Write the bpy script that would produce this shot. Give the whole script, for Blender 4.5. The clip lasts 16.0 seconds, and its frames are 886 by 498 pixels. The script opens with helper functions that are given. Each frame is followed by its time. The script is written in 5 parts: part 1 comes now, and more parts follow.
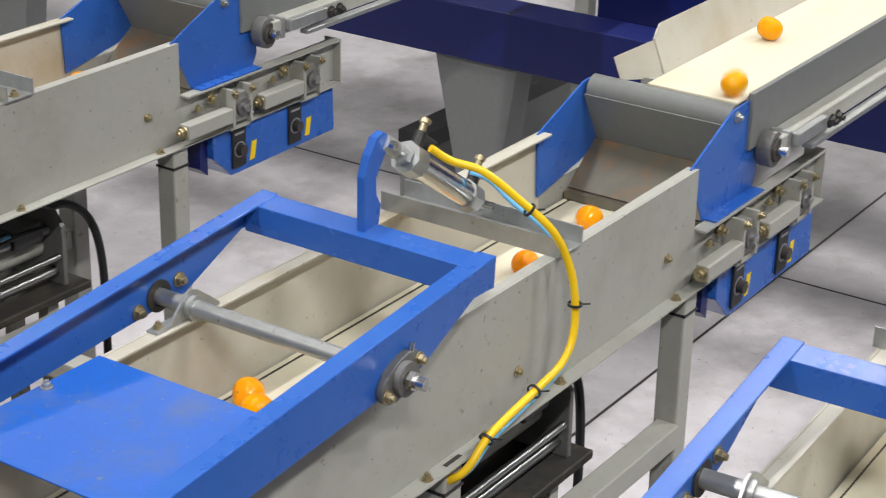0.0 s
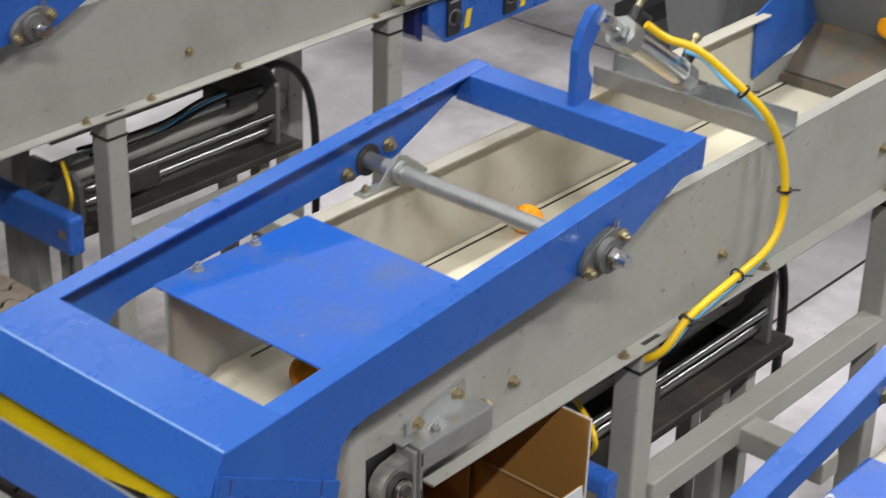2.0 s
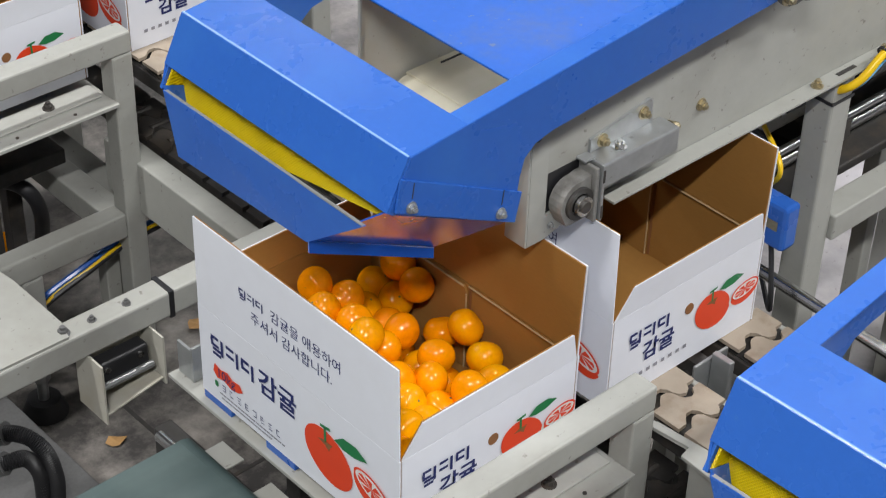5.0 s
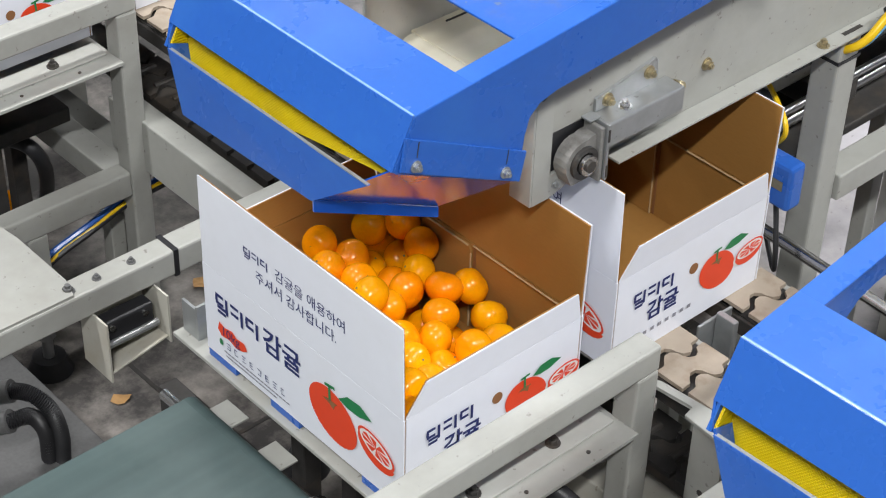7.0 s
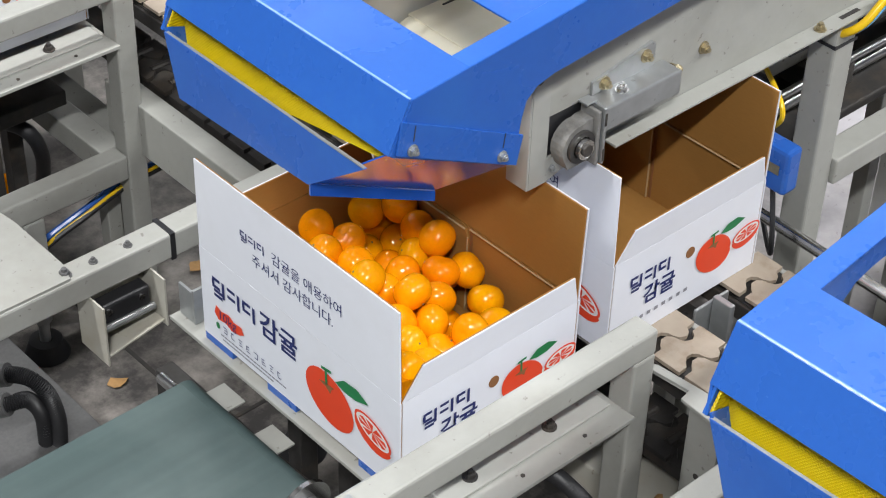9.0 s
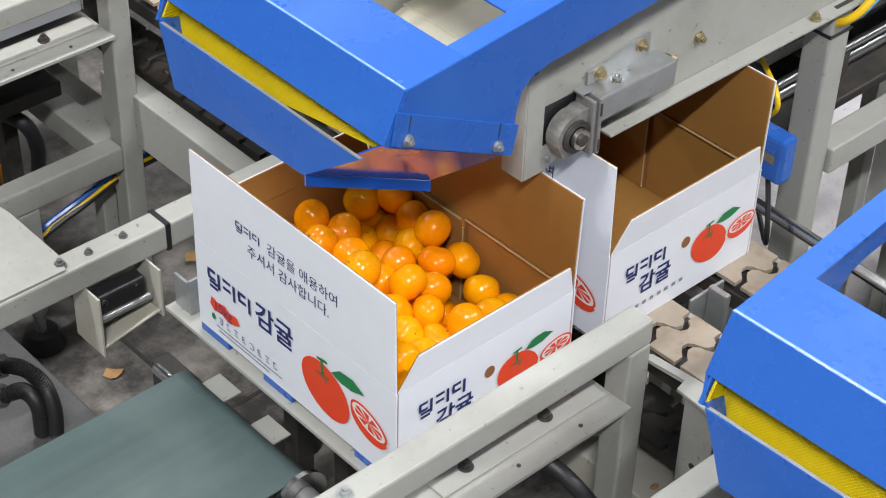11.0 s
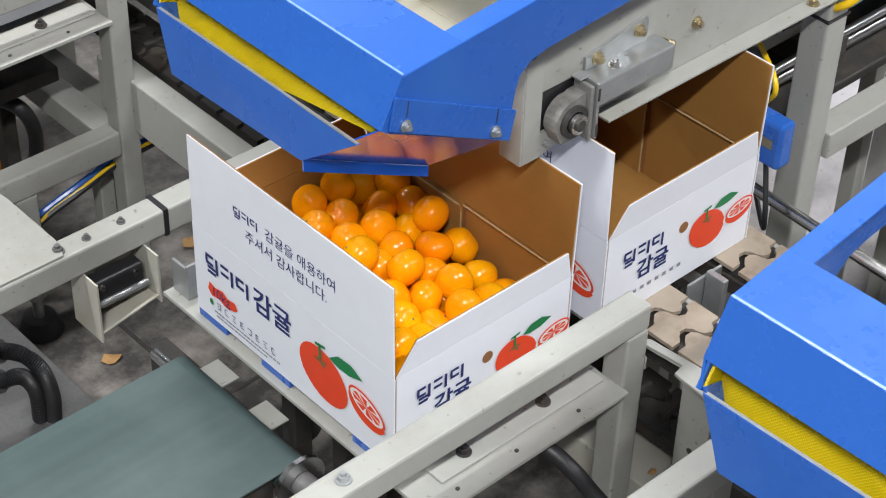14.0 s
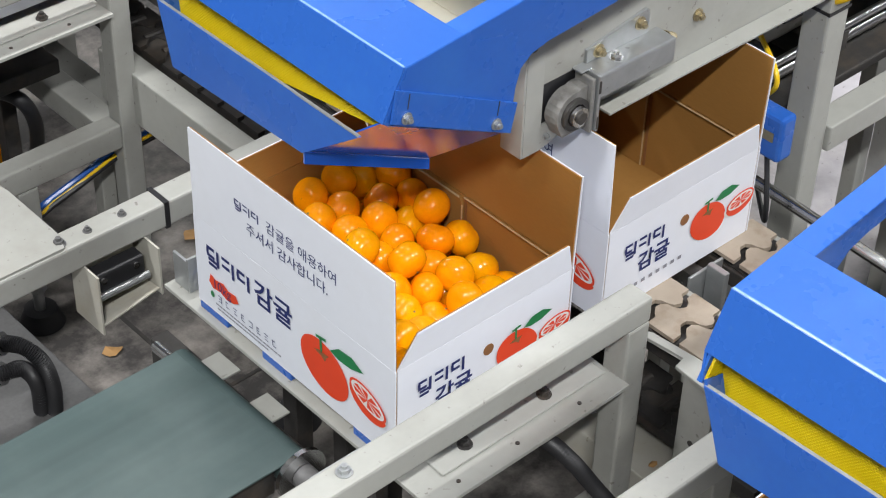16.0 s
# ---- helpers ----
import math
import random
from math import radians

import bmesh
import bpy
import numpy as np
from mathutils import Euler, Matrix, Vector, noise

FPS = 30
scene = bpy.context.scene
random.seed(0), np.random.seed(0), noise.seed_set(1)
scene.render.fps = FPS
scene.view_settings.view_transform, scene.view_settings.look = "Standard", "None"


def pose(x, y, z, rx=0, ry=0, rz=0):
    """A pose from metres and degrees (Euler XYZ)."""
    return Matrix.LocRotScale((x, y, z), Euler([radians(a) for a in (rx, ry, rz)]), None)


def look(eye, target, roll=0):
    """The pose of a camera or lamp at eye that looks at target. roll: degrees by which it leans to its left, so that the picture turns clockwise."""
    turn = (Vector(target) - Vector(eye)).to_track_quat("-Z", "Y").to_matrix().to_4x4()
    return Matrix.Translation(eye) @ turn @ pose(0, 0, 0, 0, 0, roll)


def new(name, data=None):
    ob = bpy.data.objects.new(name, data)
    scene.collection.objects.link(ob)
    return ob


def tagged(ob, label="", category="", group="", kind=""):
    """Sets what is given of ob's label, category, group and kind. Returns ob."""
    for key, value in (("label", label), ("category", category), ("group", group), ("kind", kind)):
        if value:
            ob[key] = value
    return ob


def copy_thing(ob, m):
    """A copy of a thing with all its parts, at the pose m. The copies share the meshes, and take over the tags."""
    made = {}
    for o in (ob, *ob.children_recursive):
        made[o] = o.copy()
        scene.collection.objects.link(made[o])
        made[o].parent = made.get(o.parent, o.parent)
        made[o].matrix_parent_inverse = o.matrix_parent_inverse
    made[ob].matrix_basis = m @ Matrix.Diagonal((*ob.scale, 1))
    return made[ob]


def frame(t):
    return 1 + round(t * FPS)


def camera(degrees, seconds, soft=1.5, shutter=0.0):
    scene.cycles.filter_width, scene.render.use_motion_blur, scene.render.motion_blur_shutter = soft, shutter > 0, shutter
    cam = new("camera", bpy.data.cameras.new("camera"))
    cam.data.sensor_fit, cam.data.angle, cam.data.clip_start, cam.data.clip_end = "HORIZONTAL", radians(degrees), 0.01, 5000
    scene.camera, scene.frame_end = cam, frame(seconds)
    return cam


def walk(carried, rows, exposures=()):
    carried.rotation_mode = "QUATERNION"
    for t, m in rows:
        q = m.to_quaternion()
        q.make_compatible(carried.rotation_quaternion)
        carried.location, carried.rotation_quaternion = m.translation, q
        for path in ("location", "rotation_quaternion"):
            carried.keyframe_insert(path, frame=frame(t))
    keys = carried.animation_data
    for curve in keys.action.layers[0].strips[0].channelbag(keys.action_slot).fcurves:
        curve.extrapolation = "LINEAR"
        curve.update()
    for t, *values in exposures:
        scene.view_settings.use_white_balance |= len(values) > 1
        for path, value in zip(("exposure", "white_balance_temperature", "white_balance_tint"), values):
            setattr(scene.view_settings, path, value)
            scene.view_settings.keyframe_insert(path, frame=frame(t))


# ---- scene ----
# camera: stands still on its tripod, pans left and tilts down
EYE = Vector((0.0, 0.0, 2.233))


def aim(yaw, down, lean):
    y, d = radians(yaw), radians(down)
    return look(EYE, EYE + Vector((math.cos(y) * math.cos(d), math.sin(y) * math.cos(d), -math.sin(d))), lean)


PATH = [
    (0, 33.60, 23.28, 1.38), (0.5, 34.97, 23.48, 1.38), (1, 36.91, 24.40, 1.38), (1.5, 38.60, 25.71, 1.40),
    (2, 40.53, 27.36, 1.45), (2.5, 42.72, 29.05, 1.47), (3, 44.80, 30.84, 1.44), (3.5, 46.57, 32.66, 1.42),
    (4, 47.04, 34.28, 1.45), (4.5, 47.01, 35.53, 1.53), (7, 47.15, 37.65, 1.68), (7.5, 47.14, 37.83, 1.71),
    (8, 47.10, 37.95, 1.75), (8.5, 47.04, 38.05, 1.78), (9, 47.00, 38.15, 1.80), (11.5, 46.77, 38.53, 1.82),
    (12, 46.74, 38.62, 1.83), (12.5, 46.73, 38.69, 1.83), (13, 46.72, 38.77, 1.82), (13.5, 46.72, 38.85, 1.82),
    (14, 46.71, 38.90, 1.83), (14.5, 46.71, 38.96, 1.84), (15, 46.71, 39.00, 1.84), (15.5, 46.71, 39.06, 1.84),
    (16, 46.74, 39.13, 1.83)]
cam = camera(26.9, 16.0, soft=1.1, shutter=0.5)
walk(cam, [(t, aim(a, b, c)) for t, a, b, c in PATH], [
    (0, -0.36, 6600, 10), (2, -0.46, 6550, 10), (3, -0.48, 6450, 10), (4.5, -0.37, 6400, 10), (7, -0.03, 6300, 10), (16, -0.03, 6300, 10)])

# light: rows of ceiling lamps in the packing hall, a little daylight in the air
world = bpy.data.worlds.new("hall_air")
scene.world = world
world.use_nodes = True
world.node_tree.nodes["Background"].inputs[0].default_value = (0.75, 0.82, 1.0, 1)
world.node_tree.nodes["Background"].inputs[1].default_value = 0.015


def ceiling_lamp(x, y, power, sx=1.3, sy=0.35):
    data = bpy.data.lights.new("hall_lamp", "AREA")
    data.shape, data.size, data.size_y, data.energy, data.color = "RECTANGLE", sx, sy, power, (1.0, 0.985, 0.955)
    new("hall_lamp", data).matrix_world = look((x, y, 5.6), (x, y, 0), 0)


for lx, power in ((-1.9, 275), (2.2, 132), (6.0, 170), (9.5, 145)):
    for ly, share in ((-1.9, 1.46), (2.5, 0.8), (8.6, 0.65)):
        ceiling_lamp(lx, ly, power * share, 1.5, 0.2)


# ---- materials ----
def material(name, colour, rough=0.5, metal=0.0, grain=30.0, vary=0.12, bump=0.05, stain=None, stain_amount=0.0,
             stain_scale=4.0, spec=0.5, coat=0.0, random_hue=0.0, streak=None, speck=None):
    m = bpy.data.materials.new(name)
    m.use_nodes = True
    nt = m.node_tree
    n, l = nt.nodes, nt.links
    p = n["Principled BSDF"]
    p.inputs["Metallic"].default_value = metal
    p.inputs["Specular IOR Level"].default_value = spec
    p.inputs["Coat Weight"].default_value = coat
    p.inputs["Coat Roughness"].default_value = 0.12
    co = n.new("ShaderNodeTexCoord")
    info = n.new("ShaderNodeObjectInfo")
    add = n.new("ShaderNodeVectorMath")
    l.new(co.outputs["Object"], add.inputs[0])
    sc = n.new("ShaderNodeVectorMath")
    sc.operation = "SCALE"
    sc.inputs[3].default_value = 7.0
    comb = n.new("ShaderNodeCombineXYZ")
    for k in range(3):
        l.new(info.outputs["Random"], comb.inputs[k])
    l.new(comb.outputs[0], sc.inputs[0])
    l.new(sc.outputs[0], add.inputs[1])
    src = add.outputs[0]
    if streak:
        mp = n.new("ShaderNodeMapping")
        mp.inputs["Scale"].default_value = streak
        l.new(src, mp.inputs[0])
        gsrc = mp.outputs[0]
    else:
        gsrc = src
    fine = n.new("ShaderNodeTexNoise")
    fine.inputs["Scale"].default_value = grain
    fine.inputs["Detail"].default_value = 6
    l.new(gsrc, fine.inputs["Vector"])
    big = n.new("ShaderNodeTexNoise")
    big.inputs["Scale"].default_value = stain_scale
    big.inputs["Detail"].default_value = 5
    big.inputs["Roughness"].default_value = 0.65
    l.new(src, big.inputs["Vector"])
    mix = n.new("ShaderNodeMix")
    mix.data_type = "RGBA"
    mix.inputs["A"].default_value = (*[c * (1 - vary) for c in colour], 1)
    mix.inputs["B"].default_value = (*[min(1, c * (1 + vary)) for c in colour], 1)
    l.new(fine.outputs[0], mix.inputs["Factor"])
    out = mix.outputs["Result"]
    if stain:
        ramp = n.new("ShaderNodeMapRange")
        ramp.inputs["From Min"].default_value = 0.5
        ramp.inputs["From Max"].default_value = 0.72
        ramp.inputs["To Max"].default_value = stain_amount
        l.new(big.outputs[0], ramp.inputs["Value"])
        m2 = n.new("ShaderNodeMix")
        m2.data_type = "RGBA"
        m2.inputs["B"].default_value = (*stain, 1)
        l.new(ramp.outputs[0], m2.inputs["Factor"])
        l.new(out, m2.inputs["A"])
        out = m2.outputs["Result"]
    if speck:
        dots = n.new("ShaderNodeTexNoise")
        dots.inputs["Scale"].default_value = 85.0
        dots.inputs["Detail"].default_value = 4
        l.new(src, dots.inputs["Vector"])
        cut = n.new("ShaderNodeMapRange")
        cut.inputs["From Min"].default_value = 0.665
        cut.inputs["From Max"].default_value = 0.74
        cut.inputs["To Max"].default_value = 0.6
        l.new(dots.outputs[0], cut.inputs["Value"])
        m3 = n.new("ShaderNodeMix")
        m3.data_type = "RGBA"
        m3.inputs["B"].default_value = (*speck, 1)
        l.new(cut.outputs[0], m3.inputs["Factor"])
        l.new(out, m3.inputs["A"])
        out = m3.outputs["Result"]
    if random_hue:
        hs = n.new("ShaderNodeHueSaturation")
        mr = n.new("ShaderNodeMapRange")
        mr.inputs["To Min"].default_value = 0.5 - random_hue
        mr.inputs["To Max"].default_value = 0.5 + random_hue
        l.new(info.outputs["Random"], mr.inputs["Value"])
        l.new(mr.outputs[0], hs.inputs["Hue"])
        l.new(out, hs.inputs["Color"])
        out = hs.outputs["Color"]
    l.new(out, p.inputs["Base Color"])
    rr = n.new("ShaderNodeMapRange")
    rr.inputs["To Min"].default_value = max(0.02, rough - 0.08)
    rr.inputs["To Max"].default_value = min(1, rough + 0.1)
    l.new(big.outputs[0], rr.inputs["Value"])
    l.new(rr.outputs[0], p.inputs["Roughness"])
    if bump:
        b = n.new("ShaderNodeBump")
        b.inputs["Strength"].default_value = bump
        b.inputs["Distance"].default_value = 0.002
        l.new(fine.outputs[0], b.inputs["Height"])
        l.new(b.outputs[0], p.inputs["Normal"])
    return m


GREY = material("grey_paint", (0.37, 0.372, 0.345), 0.42, grain=60, vary=0.07, bump=0.03, stain=(0.24, 0.225, 0.19), stain_amount=0.45, stain_scale=4, speck=(0.10, 0.085, 0.07))
CREAM = material("worn_cream_paint", (0.50, 0.485, 0.425), 0.45, grain=40, vary=0.08, bump=0.03, stain=(0.30, 0.23, 0.12), stain_amount=0.55, stain_scale=5, speck=(0.2, 0.15, 0.08))
BLUE = material("blue_paint", (0.024, 0.112, 0.46), 0.27, grain=120, vary=0.07, bump=0.03, stain=(0.035, 0.15, 0.50), stain_amount=0.7, stain_scale=6, speck=(0.045, 0.14, 0.46))
SCUFFBLUE = material("scuffed_blue_paint", (0.013, 0.104, 0.48), 0.36, grain=90, vary=0.1, bump=0.03, stain=(0.10, 0.14, 0.26), stain_amount=0.75, stain_scale=9, speck=(0.2, 0.2, 0.22))
GLOSSBLUE = material("clean_blue_paint", (0.010, 0.095, 0.52), 0.14, grain=120, vary=0.04, bump=0.0, coat=0.4)
DARKBLUE = material("dark_blue_paint", (0.003, 0.009, 0.105), 0.4, grain=50, vary=0.08, bump=0.02)
BELT = material("white_belt", (0.66, 0.62, 0.49), 0.5, grain=25, vary=0.06, bump=0.05, stain=(0.50, 0.40, 0.22), stain_amount=0.4, stain_scale=3, streak=(0.15, 3, 1))
GREENBELT = material("green_belt", (0.056, 0.084, 0.083), 0.42, grain=18, vary=0.24, bump=0.03, stain=(0.115, 0.15, 0.145), stain_amount=0.5, stain_scale=3, streak=(0.05, 3.2, 1))
ZINC = material("galvanised_steel", (0.44, 0.455, 0.46), 0.4, metal=0.75, grain=50, vary=0.18, bump=0.03, stain=(0.34, 0.34, 0.33), stain_amount=0.5, stain_scale=12, speck=(0.15, 0.14, 0.12))
GUIDEROD = material("oiled_guide_rod", (0.30, 0.30, 0.30), 0.3, metal=1.0, grain=80, vary=0.2, bump=0.02)
STEEL = material("bright_steel", (0.66, 0.66, 0.66), 0.2, metal=1.0, grain=80, vary=0.08, bump=0.02)
BRASS = material("yellow_zinc_bolt", (0.44, 0.38, 0.25), 0.4, metal=0.9, grain=200, vary=0.2, bump=0.05)
CASTING = material("dusty_casting", (0.27, 0.265, 0.25), 0.55, metal=0.3, grain=140, vary=0.25, bump=0.2, stain=(0.13, 0.12, 0.11), stain_amount=0.7, stain_scale=30)
IRON = material("cast_iron_grey", (0.15, 0.15, 0.15), 0.5, metal=0.3, grain=150, vary=0.25, bump=0.2)
BLACK = material("black_plastic", (0.018, 0.018, 0.02), 0.45, grain=100, vary=0.2, bump=0.05)
ROLLER = material("grey_roller", (0.17, 0.18, 0.18), 0.45, grain=60, vary=0.1, bump=0.04)
RUST = material("rusty_plate", (0.115, 0.108, 0.085), 0.4, grain=30, vary=0.25, bump=0.15, stain=(0.22, 0.10, 0.03), stain_amount=0.8, stain_scale=14)
YELLOW = material("yellow_mesh", (0.85, 0.60, 0.0), 0.4, grain=60, vary=0.06, bump=0.05)
HOSEY = material("yellow_hose", (0.86, 0.55, 0.01), 0.3, grain=60, vary=0.04, bump=0.0)
HOSEB = material("blue_hose", (0.13, 0.42, 0.72), 0.3, grain=60, vary=0.04, bump=0.0)
KRAFT = material("brown_cardboard", (0.335, 0.168, 0.045), 0.5, grain=90, vary=0.1, bump=0.05, stain=(0.31, 0.15, 0.036), stain_amount=0.5, stain_scale=9, spec=0.35, streak=(1, 1, 6))
RAWEDGE = material("pale_raw_board", (0.47, 0.33, 0.17), 0.7, grain=160, vary=0.25, bump=0.1)
CARD = material("white_cardboard", (0.76, 0.78, 0.85), 0.38, grain=60, vary=0.02, bump=0.02, stain=(0.72, 0.73, 0.77), stain_amount=0.4, stain_scale=8)
NAVY = material("navy_ink", (0.012, 0.02, 0.12), 0.5, bump=0.0, vary=0.05)
REDINK = material("red_ink", (0.75, 0.055, 0.012), 0.4, bump=0.0, vary=0.06)
GREENINK = material("green_ink", (0.015, 0.19, 0.06), 0.4, bump=0.0, vary=0.05)
GREYINK = material("grey_ink", (0.25, 0.25, 0.29), 0.5, bump=0.0, vary=0.05)
PEEL = material("tangerine_peel", (0.90, 0.31, 0.0), 0.15, grain=260, vary=0.1, bump=0.1, stain=(0.94, 0.42, 0.0), stain_amount=0.9, stain_scale=20, spec=0.35, random_hue=0.010)
NAVEL = material("dry_stem_scar", (0.16, 0.15, 0.04), 0.7, grain=200, vary=0.3, bump=0.2)
CONCRETE = material("worn_concrete", (0.53, 0.51, 0.54), 0.5, grain=14, vary=0.22, bump=0.1, stain=(0.30, 0.28, 0.29), stain_amount=0.75, stain_scale=3.4, speck=(0.16, 0.14, 0.13))


def dirt_and_shade(m):
    """Brown packing-line dirt ground into the concrete round the carton line, with a ragged edge; its colour also holds
    shade under the machines.
    """
    n, l = m.node_tree.nodes, m.node_tree.links
    p = n["Principled BSDF"]
    old = p.inputs["Base Color"].links[0].from_socket
    pos = n.new("ShaderNodeTexCoord")
    sep = n.new("ShaderNodeSeparateXYZ")
    l.new(pos.outputs["Object"], sep.inputs[0])
    rag = n.new("ShaderNodeTexNoise")
    rag.inputs["Scale"].default_value = 3.5
    rag.inputs["Detail"].default_value = 7
    l.new(pos.outputs["Object"], rag.inputs["Vector"])
    add = n.new("ShaderNodeMath")
    add.operation = "MULTIPLY_ADD"
    add.inputs[1].default_value = 1.4
    l.new(rag.outputs[0], add.inputs[0])
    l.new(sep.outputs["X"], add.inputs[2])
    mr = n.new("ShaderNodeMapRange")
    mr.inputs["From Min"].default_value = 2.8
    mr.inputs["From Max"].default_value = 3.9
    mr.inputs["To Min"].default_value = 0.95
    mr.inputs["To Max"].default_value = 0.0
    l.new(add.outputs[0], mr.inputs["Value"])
    mix = n.new("ShaderNodeMix")
    mix.data_type = "RGBA"
    blot = n.new("ShaderNodeTexNoise")
    blot.inputs["Scale"].default_value = 6.5
    blot.inputs["Detail"].default_value = 8
    blot.inputs["Roughness"].default_value = 0.7
    l.new(pos.outputs["Object"], blot.inputs["Vector"])
    # dirt blotches, darkened further to stand in for shade beneath the line
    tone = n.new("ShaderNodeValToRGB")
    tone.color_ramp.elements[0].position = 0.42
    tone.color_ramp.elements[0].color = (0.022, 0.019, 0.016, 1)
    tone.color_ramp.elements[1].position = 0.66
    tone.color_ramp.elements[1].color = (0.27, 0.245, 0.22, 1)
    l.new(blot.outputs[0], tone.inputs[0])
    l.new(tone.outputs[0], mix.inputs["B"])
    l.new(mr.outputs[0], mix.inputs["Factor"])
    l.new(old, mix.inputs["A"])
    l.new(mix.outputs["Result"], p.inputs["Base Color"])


dirt_and_shade(CONCRETE)
HALL = material("hall_wall_panel", (0.13, 0.135, 0.14), 0.6, grain=10, vary=0.06, bump=0.02)
DARK = material("dark_oily_steel", (0.055, 0.052, 0.05), 0.5, metal=0.4, grain=60, vary=0.35, bump=0.15, stain=(0.14, 0.11, 0.08), stain_amount=0.6, stain_scale=12)
CHAINP = material("beige_chain_plate", (0.36, 0.30, 0.235), 0.5, grain=60, vary=0.12, bump=0.06, stain=(0.2, 0.14, 0.09), stain_amount=0.7, stain_scale=18)
WHITE = material("white_plastic", (0.75, 0.75, 0.74), 0.4, grain=60, vary=0.04, bump=0.0)
WOOD = material("brown_board", (0.25, 0.11, 0.04), 0.6, grain=40, vary=0.15, bump=0.06)
LEAF = material("dry_leaf", (0.42, 0.24, 0.09), 0.7, grain=60, vary=0.3, bump=0.1)


def woven(m, size):
    """Raised diamond weave of a rubber mesh, size in metres."""
    n, l = m.node_tree.nodes, m.node_tree.links
    co = n.new("ShaderNodeTexCoord")
    waves = []
    for turn in (45, -45):
        mp = n.new("ShaderNodeMapping")
        mp.inputs["Rotation"].default_value = (radians(turn), radians(20), 0)
        l.new(co.outputs["Object"], mp.inputs[0])
        w = n.new("ShaderNodeTexWave")
        w.bands_direction = "Y"
        w.inputs["Scale"].default_value = 0.31 / size
        l.new(mp.outputs[0], w.inputs["Vector"])
        waves.append(w)
    mul = n.new("ShaderNodeMath")
    mul.operation = "MAXIMUM"
    l.new(waves[0].outputs["Fac"], mul.inputs[0])
    l.new(waves[1].outputs["Fac"], mul.inputs[1])
    b = n.new("ShaderNodeBump")
    b.inputs["Strength"].default_value = 0.5
    b.inputs["Distance"].default_value = 0.003
    l.new(mul.outputs[0], b.inputs["Height"])
    p = n["Principled BSDF"]
    l.new(b.outputs[0], p.inputs["Normal"])
    old = p.inputs["Base Color"].links[0].from_socket
    mix = n.new("ShaderNodeMix")
    mix.data_type = "RGBA"
    mix.inputs["A"].default_value = (0.84, 0.62, 0.0, 1)
    l.new(mul.outputs[0], mix.inputs["Factor"])
    l.new(old, mix.inputs["B"])
    l.new(mix.outputs["Result"], p.inputs["Base Color"])


MESHPAD = material("yellow_rubber_mesh", (0.92, 0.70, 0.0), 0.4, grain=60, vary=0.05, bump=0.0)
woven(MESHPAD, 0.0028)


def let_light_through(m, colour, share):
    """Thin rubber that glows when it is lit from behind."""
    n, l = m.node_tree.nodes, m.node_tree.links
    tr = n.new("ShaderNodeBsdfTranslucent")
    tr.inputs["Color"].default_value = (*colour, 1)
    mix = n.new("ShaderNodeMixShader")
    mix.inputs[0].default_value = share
    l.new(n["Principled BSDF"].outputs[0], mix.inputs[1])
    l.new(tr.outputs[0], mix.inputs[2])
    l.new(mix.outputs[0], n["Material Output"].inputs["Surface"])


let_light_through(MESHPAD, (0.99, 0.82, 0.0), 0.25)
# paler blue that paints a highlight onto the hood's bend
EDGEGLINT = material("blue_edge_glint", (0.22, 0.36, 0.62), 0.22, grain=160, vary=0.25, bump=0.05)


# ---- building helpers ----
ORIGIN = {}


def thing(name, at, label, category, group="", kind=""):
    ob = new(name)
    ob.location = at
    ORIGIN[ob.name] = Vector(at)
    return tagged(ob, label, category, group, kind)


def part(name, bm, mat, parent, label="", smooth=False, local=False):
    if parent is not None and not local:
        bmesh.ops.translate(bm, vec=-ORIGIN[parent.name], verts=bm.verts)
    bmesh.ops.recalc_face_normals(bm, faces=bm.faces)
    me = bpy.data.meshes.new(name)
    bm.to_mesh(me)
    bm.free()
    me.materials.append(mat)
    if smooth:
        me.polygons.foreach_set("use_smooth", [True] * len(me.polygons))
        me.set_sharp_from_angle(angle=radians(40))
    ob = new(name, me)
    if parent is not None:
        ob.parent = parent
        ORIGIN[ob.name] = ORIGIN[parent.name]
    if label:
        ob["label"] = label
    return ob


def block(x0, x1, y0, y1, z0, z1, bevel=0.0, bm=None):
    own = bm is None
    bm = bm or bmesh.new()
    m = Matrix.Translation(((x0 + x1) / 2, (y0 + y1) / 2, (z0 + z1) / 2)) @ Matrix.Diagonal((abs(x1 - x0), abs(y1 - y0), abs(z1 - z0), 1))
    r = bmesh.ops.create_cube(bm, size=1, matrix=m)
    if bevel and own:
        bmesh.ops.bevel(bm, geom=bm.edges[:], offset=bevel, segments=2, affect="EDGES", profile=0.5)
    return bm


def rod(p, q, r, n=20, bm=None, r2=None, caps=True):
    bm = bm or bmesh.new()
    p, q = Vector(p), Vector(q)
    m = Matrix.Translation((p + q) / 2) @ (q - p).to_track_quat("Z", "Y").to_matrix().to_4x4()
    bmesh.ops.create_cone(bm, cap_ends=caps, segments=n, radius1=r, radius2=r if r2 is None else r2, depth=(q - p).length, matrix=m)
    return bm


